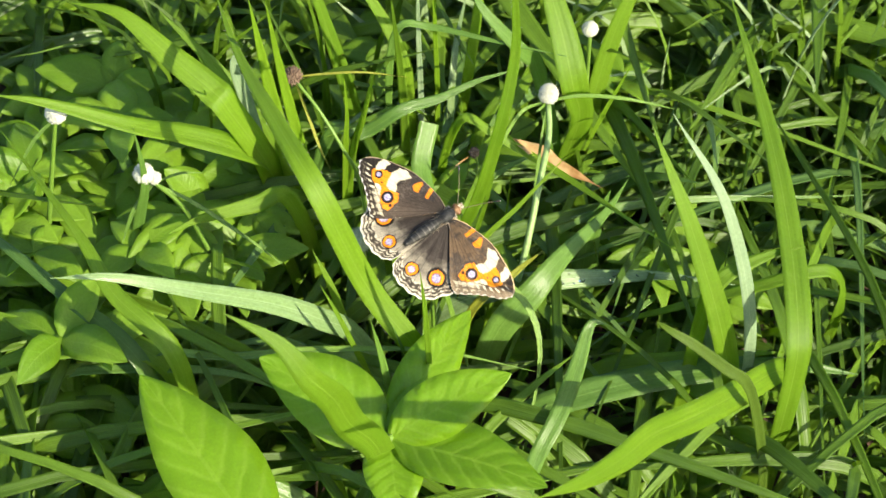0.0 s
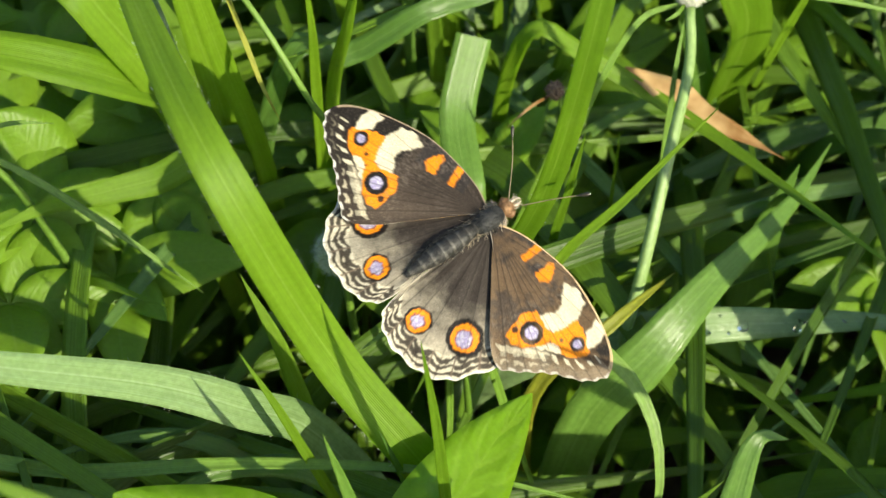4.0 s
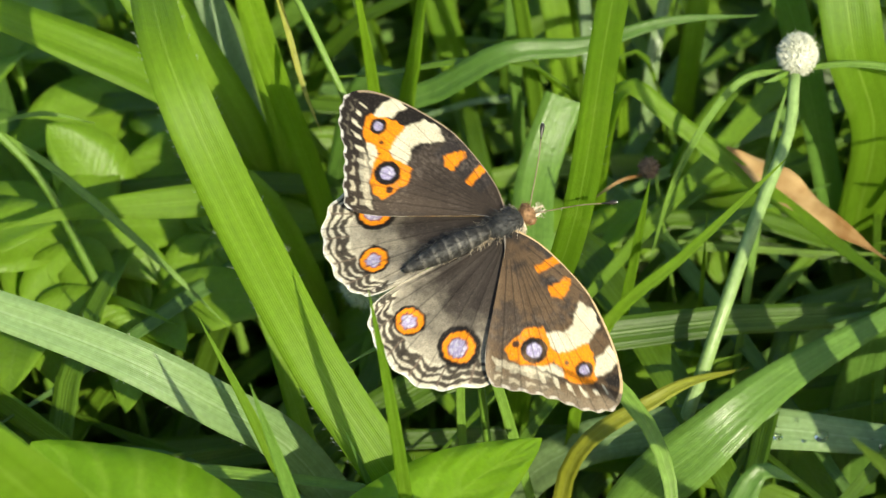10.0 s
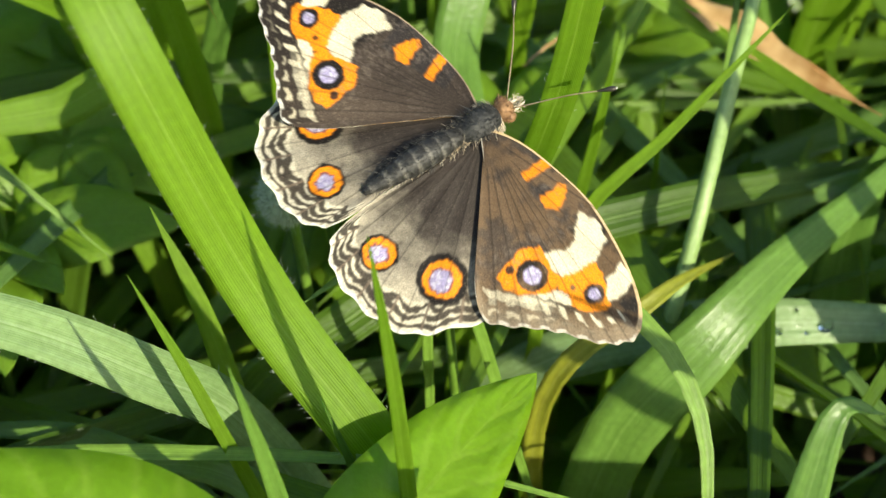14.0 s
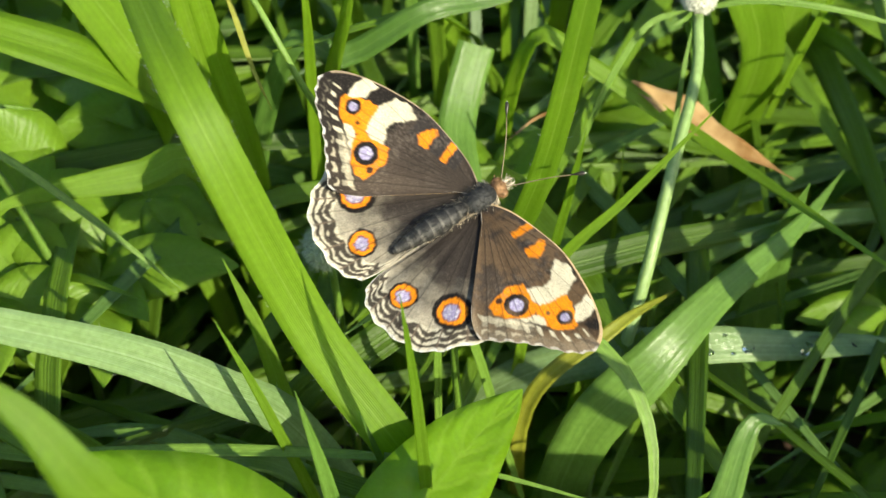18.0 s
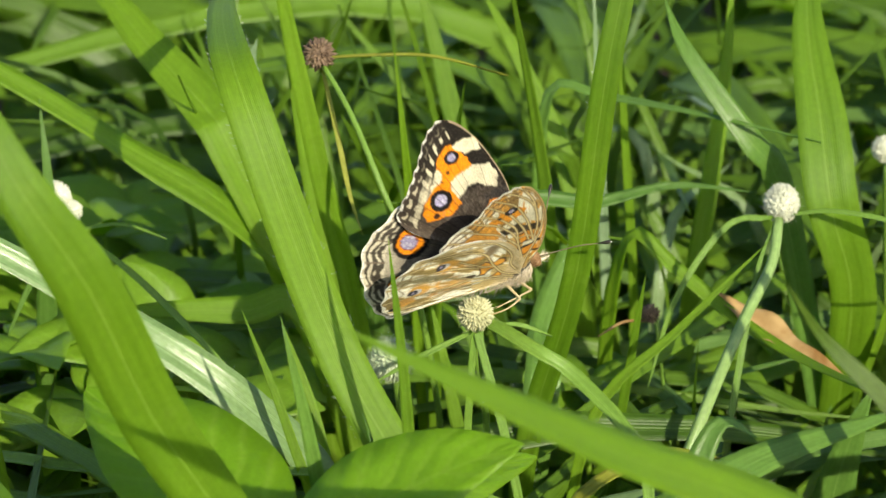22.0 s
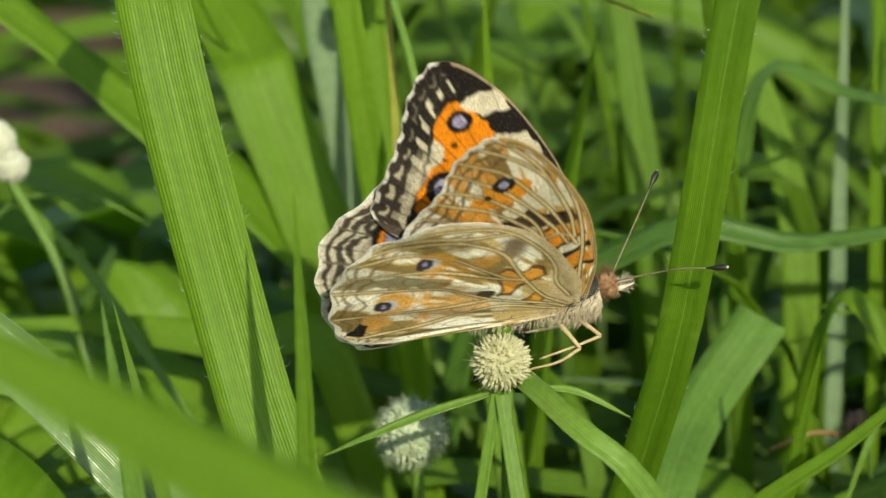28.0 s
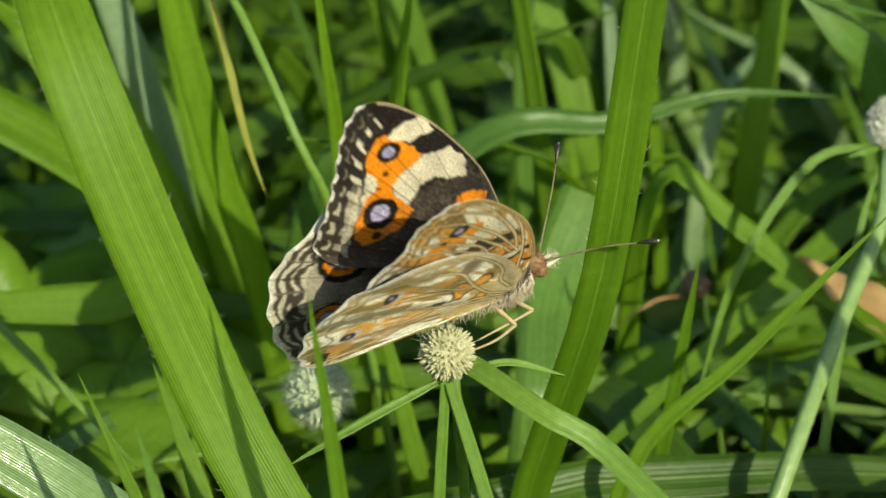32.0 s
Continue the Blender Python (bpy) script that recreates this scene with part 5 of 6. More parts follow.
def upper_fore(x, y, s, r, edge):
    wx, wy = x + 0.16 * grain(x, y, 0.7) + 0.08 * grain(x, y, 0.25), y + 0.16 * grain(y, x, 0.7) + 0.08 * grain(y, x, 0.25)
    col = np.repeat([BROWN], len(x), 0).astype(float)
    lay(col, 0.75 * step(-x - 0.25 * y, -1.5, 4.5), UMBER)
    run = (s - 0.41) / 0.35
    outer = (run > 0) & (run < 1.02)
    lay(col, step(wy + 0.5 * wx, 12.4, 13.2) * step(wx + 6.5 - 0.0 * wy, 0, 2.0) * 0.9, BLACK)
    lay(col, 0.8 * ((x > 0.2) & (y < 11.5) & (y > 4.5)), (0.030, 0.026, 0.026))
    for poly, tint in ((BAR_A, ORANGE), (BAR_B, ORANGE), (GLOW_A, ORANGE), (GLOW_B, ORANGE), (LOW, CREAM), (BAND, CREAM), (PATCH, CREAM)):
        lay(col, inside(poly, wx, wy), tint)
    lay(col, 0.35 * step(grain(x, y, 0.22) + 0.6 * grain(x, y, 1.4), 0.35, 0.8) * step(r, 0.1, 0.5) * (y < 13), (0.20, 0.16, 0.13))
    dark_eye(col, x, y, (-1.4, 18.3), 0.52, 0.95)
    dark_eye(col, x, y, (-4.8, 13.7), 0.80, 1.45)
    lay(col, np.hypot(x + 6.1, y - 12.1) < 0.42, (0.05, 0.02, 0.01))
    lay(col, np.hypot(x + 2.6, y - 16.7) < 0.26, (0.08, 0.03, 0.01))
    beat = np.cos(run * 6.2832 * 8.5 + 0.5 * grain(x, y, 2.0))
    wob = edge + 0.28 * grain(x, y, 0.6)
    apex = 1 - step(run, 0.42, 0.70)
    lay(col, (outer & (wob < 3.2)) * (0.55 + 0.42 * apex), (0.022, 0.017, 0.014))
    lay(col, (outer & (wob > 1.75) & (wob < 2.75) & (beat > 0.25 + 0.3 * grain(x, y, 1.6))) * (0.45 + 0.5 * apex), CREAM)
    lay(col, (outer & (wob > 2.3) & (wob < 2.9) & (run > 0.5)) * 0.6, SAND)
    lay(col, (outer & (np.abs(wob - 1.05 - 0.15 * beat) < 0.16) & (beat > -0.4)) * (0.75 - 0.55 * apex), SAND)
    lay(col, (outer & (edge < 0.34) & (beat < 0.1)) * 0.9, (0.76, 0.73, 0.66))
    lay(col, (outer & (edge < 0.16)) * 0.6, (0.60, 0.56, 0.50))
    costa = (s < 0.38) & (edge < 0.42)
    lay(col, costa * 0.75, (0.45, 0.34, 0.22))
    lay(col, (s > 0.80) & (edge < 0.25), (0.40, 0.37, 0.33))
    return col


def worn_backlit_fore(x, y, s, r, edge):
    """The same pattern, rubbed towards the margin, with backlight painted in brown and gold."""
    col = upper_fore(x, y, s, r, edge)
    bright = step(col.sum(1), 0.25, 0.6)
    # brown over the dark field: rubbed scales and painted sheen of slanting light
    lay(col, (1 - bright) * 0.65 * step(grain(x, y, 1.8) + 0.6 * grain(x, y, 0.5), -0.7, 0.5), (0.17, 0.105, 0.055))
    # golden costa paints the light that comes through the wing's edge
    lay(col, 0.9 * ((s < 0.40) & (edge < 0.55)), (0.66, 0.47, 0.26))
    lay(col, 0.45 * step(-edge, -3.0, -0.4) * (s > 0.4) * (s < 0.8), (0.40, 0.32, 0.22))
    return col


def upper_hind(x, y, s, r, edge):
    col = np.repeat([(0.042, 0.033, 0.028)], len(x), 0).astype(float)
    g = 0.03 * grain(x, y, 0.22) + 0.04 * grain(x, y, 0.6) + 0.07 * grain(x, y, 1.6)
    lay(col, step(r + g, 0.45, 0.92) * step(s, 0.16, 0.30), PALE)
    lay(col, 0.8 * step(s, 0.80, 0.93) * step(r, 0.15, 0.5), (0.40, 0.37, 0.32))
    run = (s - 0.20) / 0.58
    outer = (run > 0) & (run < 1)
    sc = 0.30 * np.abs(np.sin(run * np.pi * 7)) + 0.12 * grain(x, y, 0.4)
    lay(col, outer & (edge < 3.0 + 0.3 * sc), (0.62, 0.56, 0.43))
    lay(col, 0.5 * (outer & (edge < 3.0)) * step(grain(x, y, 0.9) + 0.5 * grain(x, y, 0.3), 0.0, 0.7), (0.36, 0.30, 0.22))
    for at, wide, bow in ((2.55, 0.34, 1.5), (1.60, 0.29, 0.9), (0.72, 0.22, 0.6)):
        ragged = wide * (1 + 0.55 * grain(x, y, 0.8)) + 0.06 * grain(x, y, 0.25)
        lay(col, 0.95 * (outer & (np.abs(edge - at + bow * sc - 0.15 + 0.10 * grain(y, x, 0.5)) < ragged)), (0.034, 0.026, 0.020))
    lay(col, outer & (np.abs(np.sin(run * np.pi * 7)) < 0.10) & (edge < 2.9), (0.16, 0.12, 0.09))
    checks(col, s, edge, 0.20, 0.80, 14, 0.30, (0.74, 0.71, 0.64))
    eyespot(col, x, y, (-10.7, 9.9), 1.0, 1.75, 2.35, 1.0, -0.2)
    eyespot(col, x, y, (-14.1, 4.9), 0.78, 1.42, 1.72, 1.05, -0.1)
    return col


def veins(col, x, y, s, r, length, places, tint, wide, share):
    for k in places:
        lay(col, share * ((np.abs(s - k) * length * r < wide) & (r > 0.18)), tint)


def beside(x, y, lines):
    """Distance to the nearest of some curved lines on the wing (mm)."""
    near = np.full(len(x), 99.0)
    for points in lines:
        run = spline(points, 26)
        for (ax, ay), (bx, by) in zip(run[:-1], run[1:]):
            t = np.clip(((x - ax) * (bx - ax) + (y - ay) * (by - ay)) / ((bx - ax) ** 2 + (by - ay) ** 2 + 1e-9), 0, 1)
            near = np.minimum(near, np.hypot(x - ax - t * (bx - ax), y - ay - t * (by - ay)))
    return near


def ribs(col, x, y, d):
    """Raised pale veins with a dark line along one flank."""
    lay(col, 0.25 * step(-d, -0.42, -0.2), (0.34, 0.20, 0.07))
    lay(col, 0.95 * step(-d, -0.21, -0.16), (0.060, 0.030, 0.010))
    lay(col, 0.95 * step(-d, -0.14, -0.08), (0.74, 0.58, 0.30))


def edged(col, poly, x, y, wide, tint):
    for (ax, ay), (bx, by) in zip(poly, poly[1:] + poly[:1]):
        t = np.clip(((x - ax) * (bx - ax) + (y - ay) * (by - ay)) / ((bx - ax) ** 2 + (by - ay) ** 2), 0, 1)
        lay(col, 0.9 * (np.hypot(x - ax - t * (bx - ax), y - ay - t * (by - ay)) < wide), tint)


def under_fore(x, y, s, r, edge):
    wx, wy = x + 0.2 * grain(x, y, 0.8), y + 0.2 * grain(y, x, 0.8)
    col = np.repeat([(0.66, 0.42, 0.15)], len(x), 0).astype(float)
    d = beside(x, y, FORE_LINES)
    cells = grain(s * 46, r * 5.5, 1.0) + 0.5 * grain(s * 90, r * 11, 1.0)
    lay(col, 0.98 * step(cells, -0.14, 0.04) * step(d, 0.12, 0.3) * (r > 0.45), (0.95, 0.90, 0.76))
    lay(col, 0.9 * step(-cells, 0.22, 0.45) * (r > 0.4), (0.27, 0.16, 0.05))
    lay(col, 0.9 * step(grain(s * 46 + 7, r * 6 + 3, 1.0), 0.15, 0.45) * step(r, 0.45, 0.6), (0.76, 0.36, 0.06))
    m = (s > 0.4) & (s < 0.8)
    for at, wide in ((0.75, 0.16), (1.7, 0.18), (2.9, 0.22)):
        lay(col, 0.85 * ((np.abs(edge - at + 0.35 * grain(s * 46, 0 * s, 1.0)) < wide) & m), (0.16, 0.09, 0.04))
    lay(col, 0.55 * ((edge > 3.4) & (edge < 4.6) & m & (cells > -0.2)), (0.86, 0.80, 0.66))
    for poly, tint in ((UNDER_BAND, (0.80, 0.74, 0.58)), (UNDER_GLOW, (0.82, 0.32, 0.02)), (GLOW_B, (0.72, 0.33, 0.05)), (UNDER_BLACK, BLACK), (UNDER_BARS, (0.80, 0.30, 0.02))):
        lay(col, inside(poly, wx, wy), tint)
    lay(col, 0.3 * inside(UNDER_BAND, wx, wy) * step(grain(x, y, 1.5), 0.0, 0.5), (0.52, 0.48, 0.32))
    lay(col, (wy > 7.8) & (wy < 8.9) & (wx > 0.5) & (wx < 2.6), (0.82, 0.76, 0.60))
    lay(col, (wy > 5.8) & (wy < 7.4) & (wx > 0.5) & (wx < 2.3), (0.78, 0.30, 0.03))
    for a in (11.5, 8.95, 7.7, 7.4, 5.7):
        lay(col, (np.abs(wy - a - 0.25 * (wx - 1)) < 0.17) & (wx > -0.6) & (wx < 2.9), BLACK)
    lay(col, 0.8 * (np.abs(np.sin(r * 34 + 1.6 * np.sin(s * 62) + 1.2 * grain(x, y, 1.5))) < 0.14) * (r > 0.5) * (x < -1.0), (0.17, 0.09, 0.03))
    ribs(col, x, y, d)
    dark_eye(col, x, y, (-1.4, 17.9), 0.40, 0.85)
    lay(col, np.hypot(x + 2.8, y - 16.9) < 0.28, BLACK)
    lay(col, (s < 0.38) * step(-edge, -1.0, -0.7), (0.56, 0.38, 0.16))
    lay(col, 0.85 * (s < 0.38) * (np.abs(edge - 0.55) < 0.14), (0.22, 0.13, 0.05))
    lay(col, 0.8 * (s < 0.40) * (np.abs(edge - 1.05) < 0.12), (0.20, 0.12, 0.06))
    checks(col, s, edge, 0.40, 0.78, 8.5, 0.35)
    return col


def under_hind(x, y, s, r, edge):
    wx, wy = x + 0.25 * grain(x, y, 0.9), y + 0.25 * grain(y, x, 0.9)
    col = np.repeat([(0.66, 0.48, 0.22)], len(x), 0).astype(float)
    d = beside(x, y, HIND_LINES)
    cells = grain(s * 34, r * 5, 1.0) + 0.5 * grain(s * 70, r * 10, 1.0)
    lay(col, 0.98 * step(cells, -0.16, 0.0) * step(d, 0.10, 0.28) * (r > 0.35), (0.95, 0.91, 0.78))
    lay(col, 0.9 * step(-cells, 0.22, 0.45) * (r > 0.35), (0.25, 0.18, 0.06))
    lay(col, 0.9 * np.exp(-(((r - 0.60 + 0.06 * grain(x, y, 1.0)) / 0.06) ** 2)) * step(grain(x, y, 1.3), -0.3, 0.3), (0.76, 0.38, 0.08))
    lay(col, 0.9 * step(-np.hypot(wx + 4.4, (wy - 10.3) * 0.8), -1.5, -0.6), (0.16, 0.10, 0.04))
    lay(col, 0.7 * step(-np.hypot((wx + 8.2) * 0.6, wy - 12.0), -1.3, -0.5), (0.30, 0.22, 0.08))
    lay(col, 0.8 * step(-np.hypot((wx + 8.8) * 0.5, (wy - 4.4) * 0.8), -1.6, -0.7), (0.66, 0.36, 0.10))
    lay(col, 0.8 * inside(FOLD, wx, wy), (0.26, 0.20, 0.06))
    for at, wide in ((0.6, 0.12), (1.4, 0.16), (2.5, 0.15)):
        run = (s - 0.20) / 0.58
        lay(col, 0.75 * ((np.abs(edge - at + 0.45 * np.abs(np.sin(run * np.pi * 7)) + 0.2 * grain(x, y, 0.7)) < wide) & (run > 0.05) & (run < 1)), (0.18, 0.11, 0.04))
    lay(col, 0.8 * (np.abs(np.sin(r * 26 + 1.8 * np.sin(s * 55) + 1.4 * grain(x, y, 1.5))) < 0.13) * (r > 0.4) * (cells > -0.3), (0.22, 0.12, 0.04))
    plain = step(x + 0.14 * (y - 6.5) ** 2 / 2.0, -2.0, -1.2) * (y < 11.5) + (y >= 11.5) * step(-edge, -1.3, -0.9) * (s < 0.3)
    lay(col, 0.9 * np.clip(plain, 0, 1), (0.68, 0.53, 0.32))
    lay(col, 0.3 * np.clip(plain, 0, 1) * step(grain(x, y, 0.4), 0.2, 0.7), (0.46, 0.34, 0.16))
    lay(col, 0.9 * ((np.abs(wx + 5.2) < 1.2) & (np.abs(wy - 4.3) < 1.5)), (0.86, 0.82, 0.68))
    for poly in (RUST_A, RUST_B):
        lay(col, inside(poly, wx, wy), (0.80, 0.36, 0.05))
        edged(col, poly, wx, wy, 0.15, (0.09, 0.045, 0.02))
    lay(col, np.hypot(wx + 6.7, wy - 5.1) < 0.6, (0.07, 0.04, 0.02))
    ribs(col, x, y, d)
    lay(col, 0.9 * step(-np.hypot(wx + 15.2, wy - 3.9), -1.3, -0.8), (0.70, 0.36, 0.08))
    lay(col, inside(CORNER, wx, wy), BLACK)
    for at in ((-11.0, 10.1), (-14.5, 5.9)):
        lay(col, 0.9 * step(-np.hypot((x - at[0] - 0.9) * 0.8, y - at[1] - 0.1), -1.5, -0.9), (0.74, 0.38, 0.07))
        lay(col, np.hypot((x - at[0] - 0.35) * 0.7, y - at[1]) < 0.62, (0.55, 0.52, 0.55))
        lay(col, np.hypot((x - at[0]) * 0.8, y - at[1]) + 0.1 * grain(x, y, 0.3) < 0.55, (0.03, 0.03, 0.045))
        lay(col, np.hypot(x - at[0] - 0.05, y - at[1]) + 0.1 * grain(x, y, 0.2) < 0.2, VIOLET)
    checks(col, s, edge, 0.20, 0.80, 7, 0.40)
    return col


def dusted(col, m, k, seed, soft=2):
    """Softens the pattern's borders by one scale and strews single scales over it."""
    g = col.reshape(m, k, 3).copy()
    h = g.copy()
    for _ in range(soft):
        h[1:-1, 1:-1] = (g[1:-1, 1:-1] * 2 + g[:-2, 1:-1] + g[2:, 1:-1] + g[1:-1, :-2] + g[1:-1, 2:]) / 6
        g = h.copy()
    q = np.random.default_rng(seed)
    h *= q.uniform(0.74, 1.2, (m, k, 1))
    stray = q.uniform(0, 1, (m, k)) < 0.05
    h[stray] = h[stray] * 0.6 + np.array([0.40, 0.33, 0.25]) * 0.16
    return h.reshape(-1, 3)


def wing(name, outline, side, lift, upper, under, vein_at, label):
    """A wing of two scaled faces over one outline; it is hinged at x = 0, y = 1.5 on its side."""
    k, m = 520, 160
    line = spline(outline, k - 1)
    s1 = np.linspace(0, 1, k)
    lo, hi = (0.41, 0.77) if "fore" in name else (0.22, 0.77)
    part_of = np.clip((s1 - lo) / (hi - lo), 0, 1)
    base = np.array([-0.1, 1.0])
    out = line - base
    length = np.linalg.norm(out, axis=1)
    wavy = np.where((part_of > 0) & (part_of < 1), (0.010 if "fore" in name else 0.016) * np.sin(part_of * np.pi * (8 if "fore" in name else 7)) ** 2, 0)
    out = out * (1 + wavy)[:, None]
    rr = 1 - (1 - np.linspace(0.03, 1, m)) ** 1.25
    x = (base[0] + out[None, :, 0] * rr[:, None]).ravel()
    y = (base[1] + out[None, :, 1] * rr[:, None]).ravel()
    s = np.repeat(s1[None], m, 0).ravel()
    r = np.repeat(rr[:, None], k, 1).ravel()
    edge = (1 - r) * np.repeat(length[None], m, 0).ravel()
    u_col, l_col = upper(x, y, s, r, edge), under(x, y, s, r, edge)
    u_col *= (0.86 + 0.22 * step(r + 0.1 * grain(x, y, 2.5), 0.1, 0.7) + 0.10 * grain(x, y, 3.2))[:, None]
    ln = np.repeat(length[None], m, 0).ravel() * 2.2
    veins(u_col, x, y, s, r, ln, vein_at, (0.016, 0.012, 0.010), 0.07, 0.5)
    u_col, l_col = dusted(u_col, m, k, 7), dusted(l_col, m, k, 8, 1)
    ridge = np.zeros_like(x)
    for q in vein_at:
        ridge += 0.025 * np.exp(-(((s - q) * ln * r / 0.16) ** 2))
    z = lift - 0.004 * (y - 9) ** 2 * 0.25 + 0.10 * np.sin(s * 40) * r**3 + ridge + (0.07 if "fore" in name else 0.11) * np.sin(s * (48 if "fore" in name else 44)) * step(r, 0.15, 0.6)
    top = np.stack([x, side * (y - 1.5), z + 0.03], 1) * MM
    low = np.stack([x, side * (y - 1.5), z - 0.03], 1) * MM
    i, j = np.meshgrid(np.arange(m - 1), np.arange(k - 1), indexing="ij")
    a = (i * k + j).ravel()
    q = m * k
    fu = np.stack([a, a + 1, a + k + 1, a + k], 1)
    fl = np.stack([a, a + k, a + k + 1, a + 1], 1) + q
    rim = (m - 1) * k + np.arange(k - 1)
    fr = np.stack([rim, rim + 1, q + rim + 1, q + rim], 1)
    faces = np.concatenate([fu, fl, fr])
    if side > 0:
        faces = faces[:, ::-1]
    me = bpy.data.meshes.new(name)
    me.from_pydata(np.concatenate([top, low]).tolist(), [], faces.tolist())
    layer = me.color_attributes.new("pattern", "FLOAT_COLOR", "POINT")
    cols = np.concatenate([u_col, l_col])
    layer.data.foreach_set("color", np.concatenate([cols, np.ones((len(cols), 1))], 1).astype(np.float32).ravel())
    me.polygons.foreach_set("use_smooth", np.ones(len(me.polygons), bool))
    me.materials.append(SCALES)
    ob = new(name, me)
    ob.parent = butterfly
    return tagged(ob, label)


FORE_VEINS = (0.18, 0.30, 0.44, 0.485, 0.53, 0.58, 0.63, 0.68, 0.73, 0.86)
HIND_VEINS = (0.14, 0.25, 0.33, 0.415, 0.50, 0.58, 0.665, 0.75, 0.84)
left_fore = wing("left_forewing", FORE, 1, 0.35, upper_fore, under_fore, FORE_VEINS, "dark brown forewing with cream band, orange patches and eyespots")
right_fore = wing("right_forewing", FORE, -1, 0.35, worn_backlit_fore, under_fore, FORE_VEINS, "dark brown forewing with cream band, orange patches and eyespots")
left_hind = wing("left_hindwing", HIND, 1, 0.0, upper_hind, under_hind, HIND_VEINS, "dark hindwing with two orange eyespots and pale scalloped margin")
right_hind = wing("right_hindwing", HIND, -1, 0.0, upper_hind, under_hind, HIND_VEINS, "dark hindwing with two orange eyespots and pale scalloped margin")


def body_part(name, pieces, material, label="", parent=None):
    v, f, u = join(pieces)
    ob = link_mesh(name, v * 0.1, f, material, None, label, u)  # tube() turns cm to m: lengths are given in mm here
    ob.parent = parent or butterfly
    return ob


def fur(points, r, count, length, lean, seed):
    """Short hairs standing off a tapered round body along points (mm)."""
    g = np.random.default_rng(seed)
    line = spline(points, 40)
    out = []
    for _ in range(count):
        t = g.uniform(0.02, 0.98)
        c = line[int(t * 40)]
        a = g.uniform(0, 6.283)
        d = np.array([0, math.cos(a), math.sin(a)])
        p = c + d * r(t)
        e = p + (d + np.array(lean) + g.normal(0, 0.3, 3)) * length * g.uniform(0.5, 1.2)
        out.append(tube([p, (p + e) / 2 + d * length * 0.12, e], 0.028, 0.006, 2, 3, False))
    return out


ABDOMEN = [(-1.2, 0, 0.7), (-4.5, 0, 1.0), (-8.0, 0, 1.0), (-12.2, 0, 0.7)]
ab_r = lambda t: (0.50 + 0.86 * math.sin(math.pi * (0.05 + 0.85 * t)) ** 1.2) * (1 - 0.45 * t**5) * (1 - 0.05 * abs(math.sin(t * 25)))
body_part("abdomen", [tube(ABDOMEN, 1, 1, 64, 16, True, lambda t: ab_r(t) if t < 0.97 else 0.35)] + fur(ABDOMEN, ab_r, 700, 0.5, (-0.9, 0, 0.1), 3), ABDOMEN_SKIN, "dark grey segmented abdomen")
CHEST = [(-2.4, 0, 0.42), (-0.8, 0, 0.52), (0.9, 0, 0.52), (2.0, 0, 0.5)]
ch_r = lambda t: 0.32 + 1.02 * math.sin(math.pi * min(max(t * 0.92 + 0.04, 0), 1)) ** 0.6
body_part("thorax", [tube(CHEST, 1, 1, 30, 18, True, ch_r)] + fur(CHEST, ch_r, 900, 0.65, (-0.7, 0, 0.2), 4), FUR, "furry dark grey thorax")
BELLY = [(2.0, 0, -0.3), (-0.6, 0, -0.4), (-4.0, 0, -0.1), (-8.5, 0, 0.3)]
be_r = lambda t: 1.78 * (1 - 0.55 * t) * (0.65 + 0.35 * min(1, t * 6))
body_part("underside", [tube(BELLY, 1, 1, 26, 14, True, lambda t: max(0.25, be_r(t)))] + fur(BELLY, be_r, 2200, 0.6, (-0.6, 0, -0.5), 5), TAN_FUR, "cream furry underside of the body")
HEAD = [(1.8, 0, 0.35), (2.6, 0, 0.45), (3.4, 0, 0.3)]
he_r = lambda t: 0.25 + 0.75 * math.sin(math.pi * (0.12 + 0.76 * t))
head = body_part("head", [tube(HEAD, 1, 1, 14, 14, True, he_r)] + fur(HEAD, he_r, 260, 0.45, (0.3, 0, 0.3), 6), RUST_FUR, "rusty brown furry head")
for s in (1, -1):
    body_part("eye", [tube([(2.2, 0.75 * s, 0.45), (2.75, 0.82 * s, 0.45), (3.3, 0.75 * s, 0.40)], 1, 1, 10, 12, True, lambda t: 0.06 + 0.5 * math.sin(math.pi * (0.06 + 0.88 * t)))], plain_material("brown_eye", (0.12, 0.06, 0.03), (0.25, 0.14, 0.07), 4000.0, 0.25), "round brown eye", head)
    body_part("palp", [tube([(3.0, 0.3 * s, 0.0), (3.9, 0.35 * s, 0.15), (4.7, 0.25 * s, 0.25)], 0.26, 0.06, 8, 7)] + fur([(3.0, 0.3 * s, 0.0), (3.9, 0.35 * s, 0.15), (4.6, 0.25 * s, 0.2)], lambda t: 0.2, 60, 0.4, (0.7, 0, 0), 8 + s), TAN_FUR, "pale pointed palp", head)
for tip in ((8.3, 7.4, 4.1), (11.2, -4.6, 4.2)):
    s = 1 if tip[1] > 0 else -1
    root, end = np.array([3.1, 0.35 * s, 0.9]), np.array(tip)
    mid = (root + end) / 2 + np.array([0.3, 0.1 * s, 0.5])
    way = unit(end - mid)
    an = body_part("antenna", [tube([root, mid, end - way * 1.6], 0.07, 0.06, 18, 6)], ANTENNA, "thin brown antenna")
    body_part("club", [tube([end - way * 1.7, end - way * 0.7, end], 1, 1, 10, 8, True, lambda t: 0.08 + 0.17 * step(np.array(t), 0, 0.6) * (1 - 0.55 * step(np.array(t), 0.8, 1.0)))], CHITIN, "black antenna club", an)
    body_part("tip", [tube([end - way * 0.15, end, end + way * 0.12], 0.15, 0.06, 3, 8)], WHITE_HEAD, "white tip of the club", an)
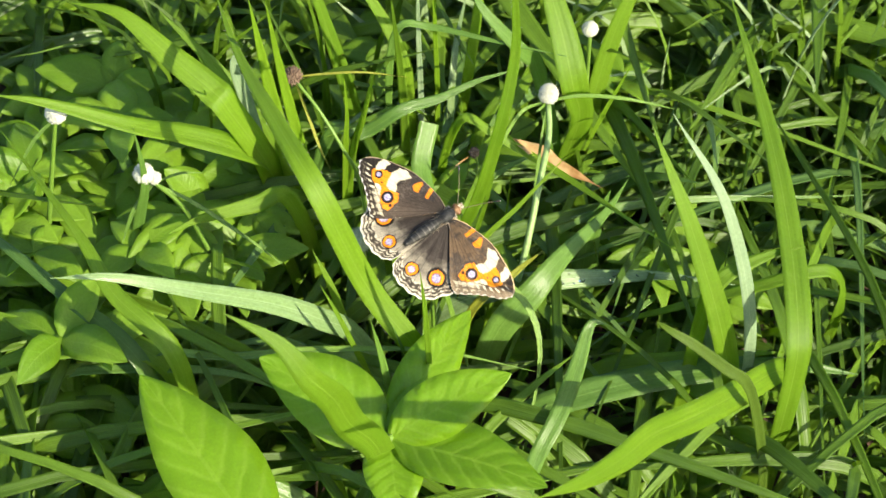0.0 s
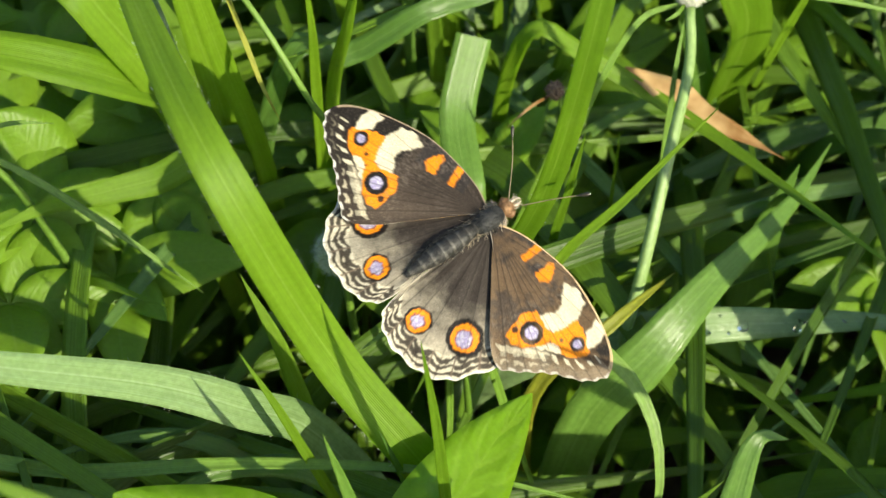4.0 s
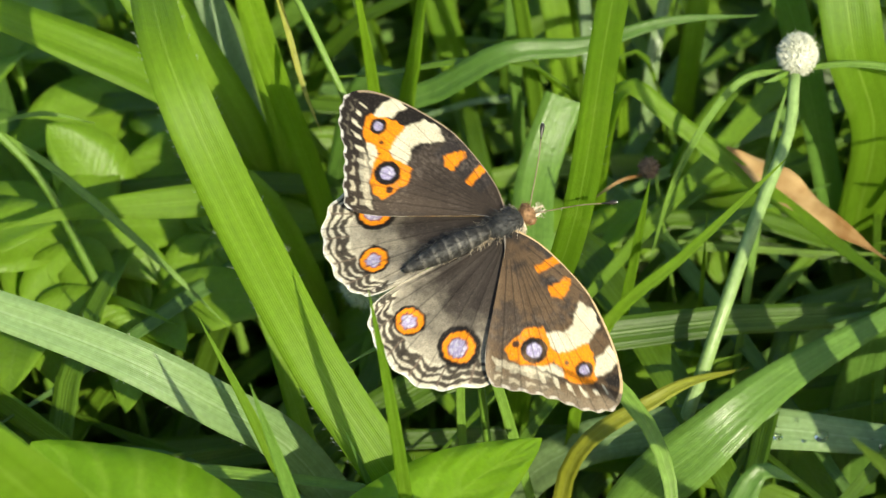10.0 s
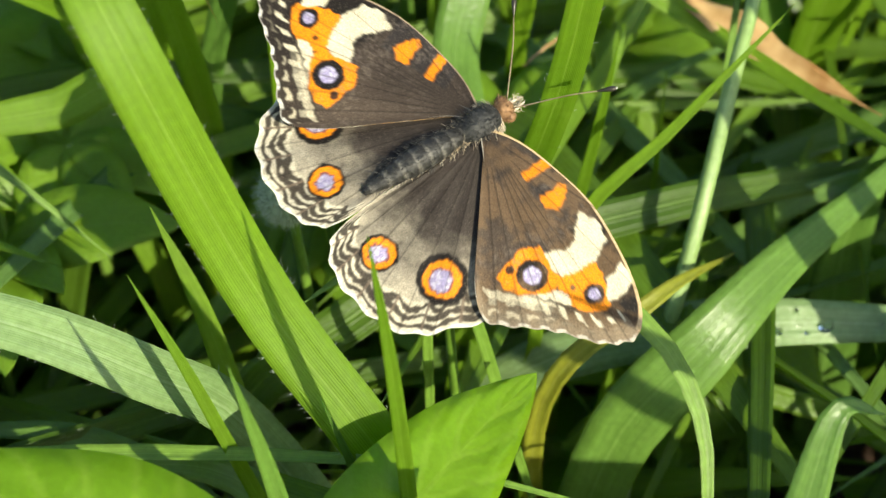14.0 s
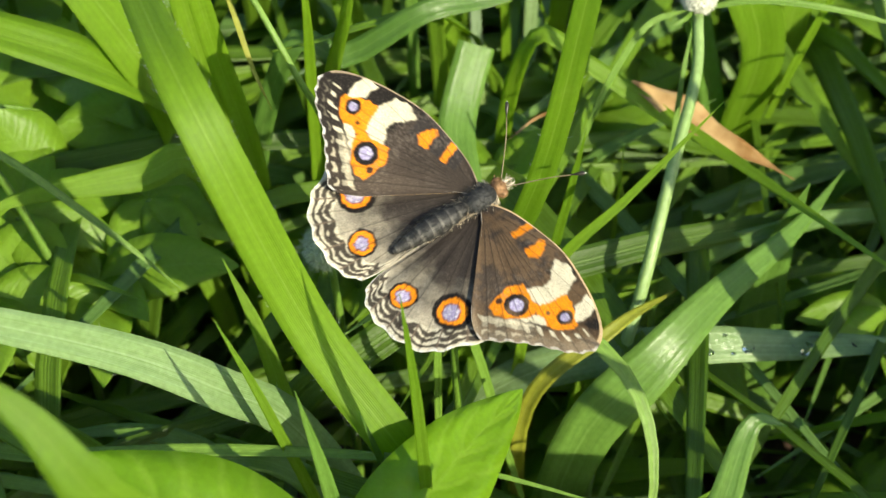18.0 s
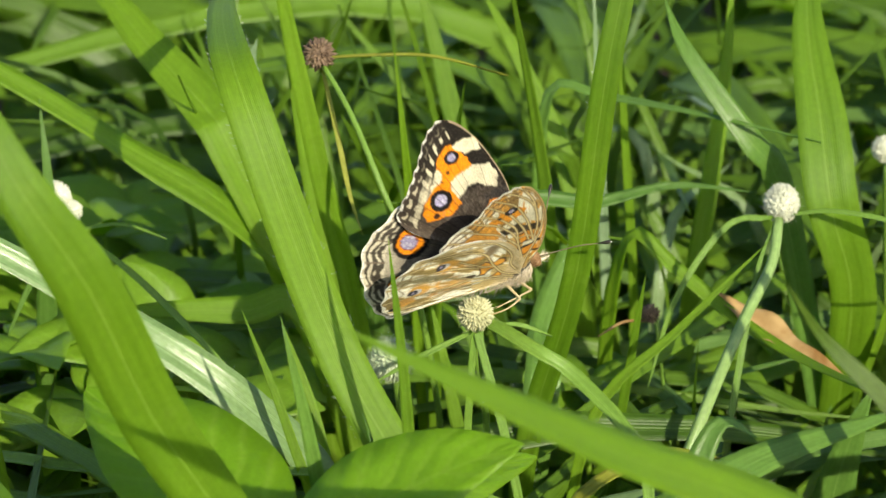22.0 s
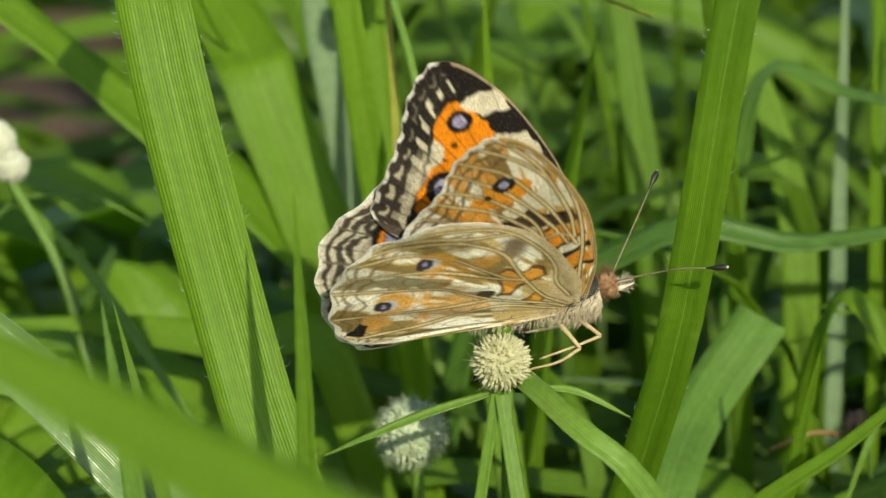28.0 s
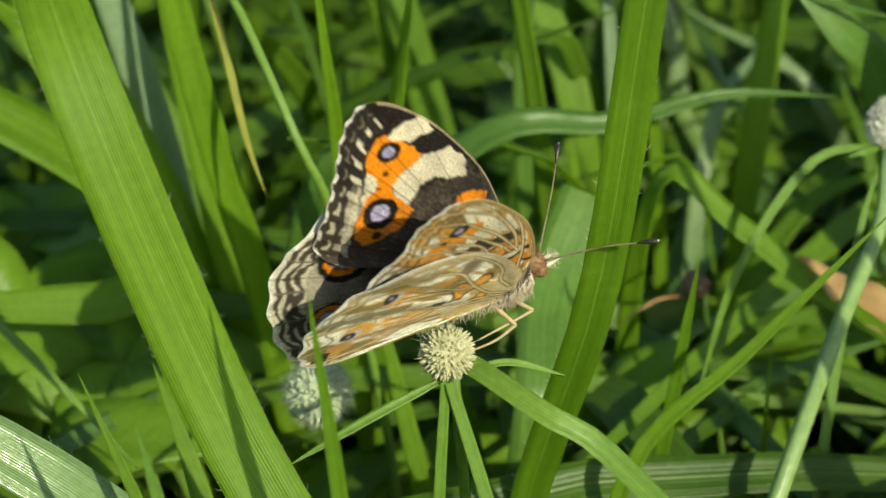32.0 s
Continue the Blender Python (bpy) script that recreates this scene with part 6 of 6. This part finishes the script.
for hip, knee, shin, foot in (
    ((-0.3, -0.9, -1.2), (1.5, -1.8, -3.1), (-0.6, -1.7, -3.8), (-3.4, -1.7, -4.4)),
    ((-1.6, -0.9, -1.4), (-0.2, -2.1, -3.7), (-2.0, -2.2, -4.6), (-4.4, -2.1, -4.9)),
    ((-0.3, 0.9, -1.2), (1.2, 2.4, -3.4), (-0.8, 1.6, -4.4), (-4.0, 0.4, -3.4)),
    ((-1.6, 0.9, -1.4), (-2.4, 2.2, -3.6), (-4.4, 1.0, -3.0), (-5.6, 0.2, -2.0)),
):
    leg = body_part("leg", [tube([hip, (np.array(hip) + np.array(knee)) / 2, knee], 0.2, 0.15, 8, 7)], LEG, "jointed tan leg")
    body_part("shin", [tube([knee, shin, foot], 0.14, 0.08, 12, 6)], LEG, "", leg)


# ---------------------------------------------------------------- drops of water on the low blades
def water_drop(at, size, seed):
    g = np.random.default_rng(seed)
    n, k = 8, 14
    verts, faces = [], []
    for i in range(n + 1):
        a = i / n * math.pi / 2
        for j in range(k):
            b = j / k * 2 * math.pi
            w = 1 + 0.10 * math.sin(2 * b + seed)
            verts.append((size * w * math.cos(a) * math.cos(b), size * 0.85 * math.cos(a) * math.sin(b), size * 0.62 * math.sin(a)))
    faces = [(i * k + j, i * k + (j + 1) % k, (i + 1) * k + (j + 1) % k, (i + 1) * k + j) for i in range(n) for j in range(k)]
    faces.append(tuple(range(k))[::-1])
    turn = Vector((0.0, -0.35, 0.9)).to_track_quat("Z", "Y").to_matrix()
    v = np.array([turn @ Vector(p) for p in verts]) + np.array(at)
    ob = link_mesh("water_drop", v * CM, faces, WATER)
    tagged(ob, "clear round water drop on a grass blade", "water drop", "water drops on the grass")


wet_line = spline(WET, 700)
for k, (q, off, size) in enumerate(((0.551, -0.1, 0.095), (0.517, -0.1, 0.048), (0.573, -0.04, 0.042), (0.579, 0.1, 0.06), (0.605, -0.13, 0.045), (0.642, 0.04, 0.09), (0.74, -0.06, 0.11), (0.728, 0.09, 0.06), (0.711, -0.02, 0.03), (0.802, -0.02, 0.06), (0.618, 0.12, 0.026), (0.49, 0.02, 0.03))):
    c = wet_line[int(q * 700)]
    way = unit(wet_line[int(q * 700) + 3] - c)
    side = unit(np.cross(way, np.array([0, -0.45, 0.9])))
    nor = np.cross(side, way)
    water_drop(c + side * off + nor * (0.03 * abs(off) / 0.24 - 0.015), size, k)


# ---------------------------------------------------------------- what moves: the wings
# seconds, left rise, right rise, left forewing sweep, right forewing sweep (degrees)
FLAPS = [
    (0.0, 0, -3, -20, 6), (9.0, 2, -6, -21, 6), (15.5, 1, -5, -22, 5), (17.5, 6, 9, -20, 3), (18.0, 7, 14, -19, 3), (18.2, 32, 48, -16, 2), (18.5, 76, 95, -9, 2), (19.0, 68, 86, -10, 0), (19.2, 45, 52, -14, 0),
    (19.5, 16, 4, -20, 0), (20.0, 13.5, 2, -22, 0), (20.5, 15, 4, -22, 0), (21.0, 25, 13, -21.5, -0.5), (21.2, 48, 44, -18, -3), (21.5, 80, 86, -9, 0), (22.0, 71, 76, -12, -1.5), (22.2, 50, 42, -18, -4),
    (22.5, 20, 4, -25, -2), (23.0, 21.5, 2, -27, -1.5), (23.3, 28, 14, -25, -3), (23.5, 38, 29, -22, -5), (23.75, 70, 70, -16, -5), (24.0, 84, 92, -12, -4), (25.0, 81, 96, -12, -2), (25.5, 81, 95, -12, -3),
    (27.5, 82, 79, -16, -8), (28.0, 81, 79, -17, -10), (29.0, 81.5, 77.5, -17.5, -10), (30.0, 80, 76, -18, -11), (31.0, 79.5, 77, -18.5, -12), (32.0, 77, 78, -19.5, -13.5),
]


def wing_pose(side, rise, sweep):
    return Matrix.Translation((0, side * 1.5 * MM, 0.4 * MM)) @ pose(0, 0, 0, side * rise, 0, 0) @ pose(0, 0, 0, 0, 0, -side * sweep)


def shut(rise):
    """0 for an open wing, 1 for a closed one, whose hind part is drawn back."""
    return min(1, max(0, (rise - 50) / 25))


def motions():
    walk(left_fore, [(t, wing_pose(1, a, c)) for t, a, b, c, d in FLAPS])
    walk(right_fore, [(t, wing_pose(-1, b, d)) for t, a, b, c, d in FLAPS])
    walk(left_hind, [(t, wing_pose(1, a - 8 + 7 * shut(a), -8.5 - 1.5 * shut(a))) for t, a, b, c, d in FLAPS])
    walk(right_hind, [(t, wing_pose(-1, b - 1.5, 1.5)) for t, a, b, c, d in FLAPS])


motions()
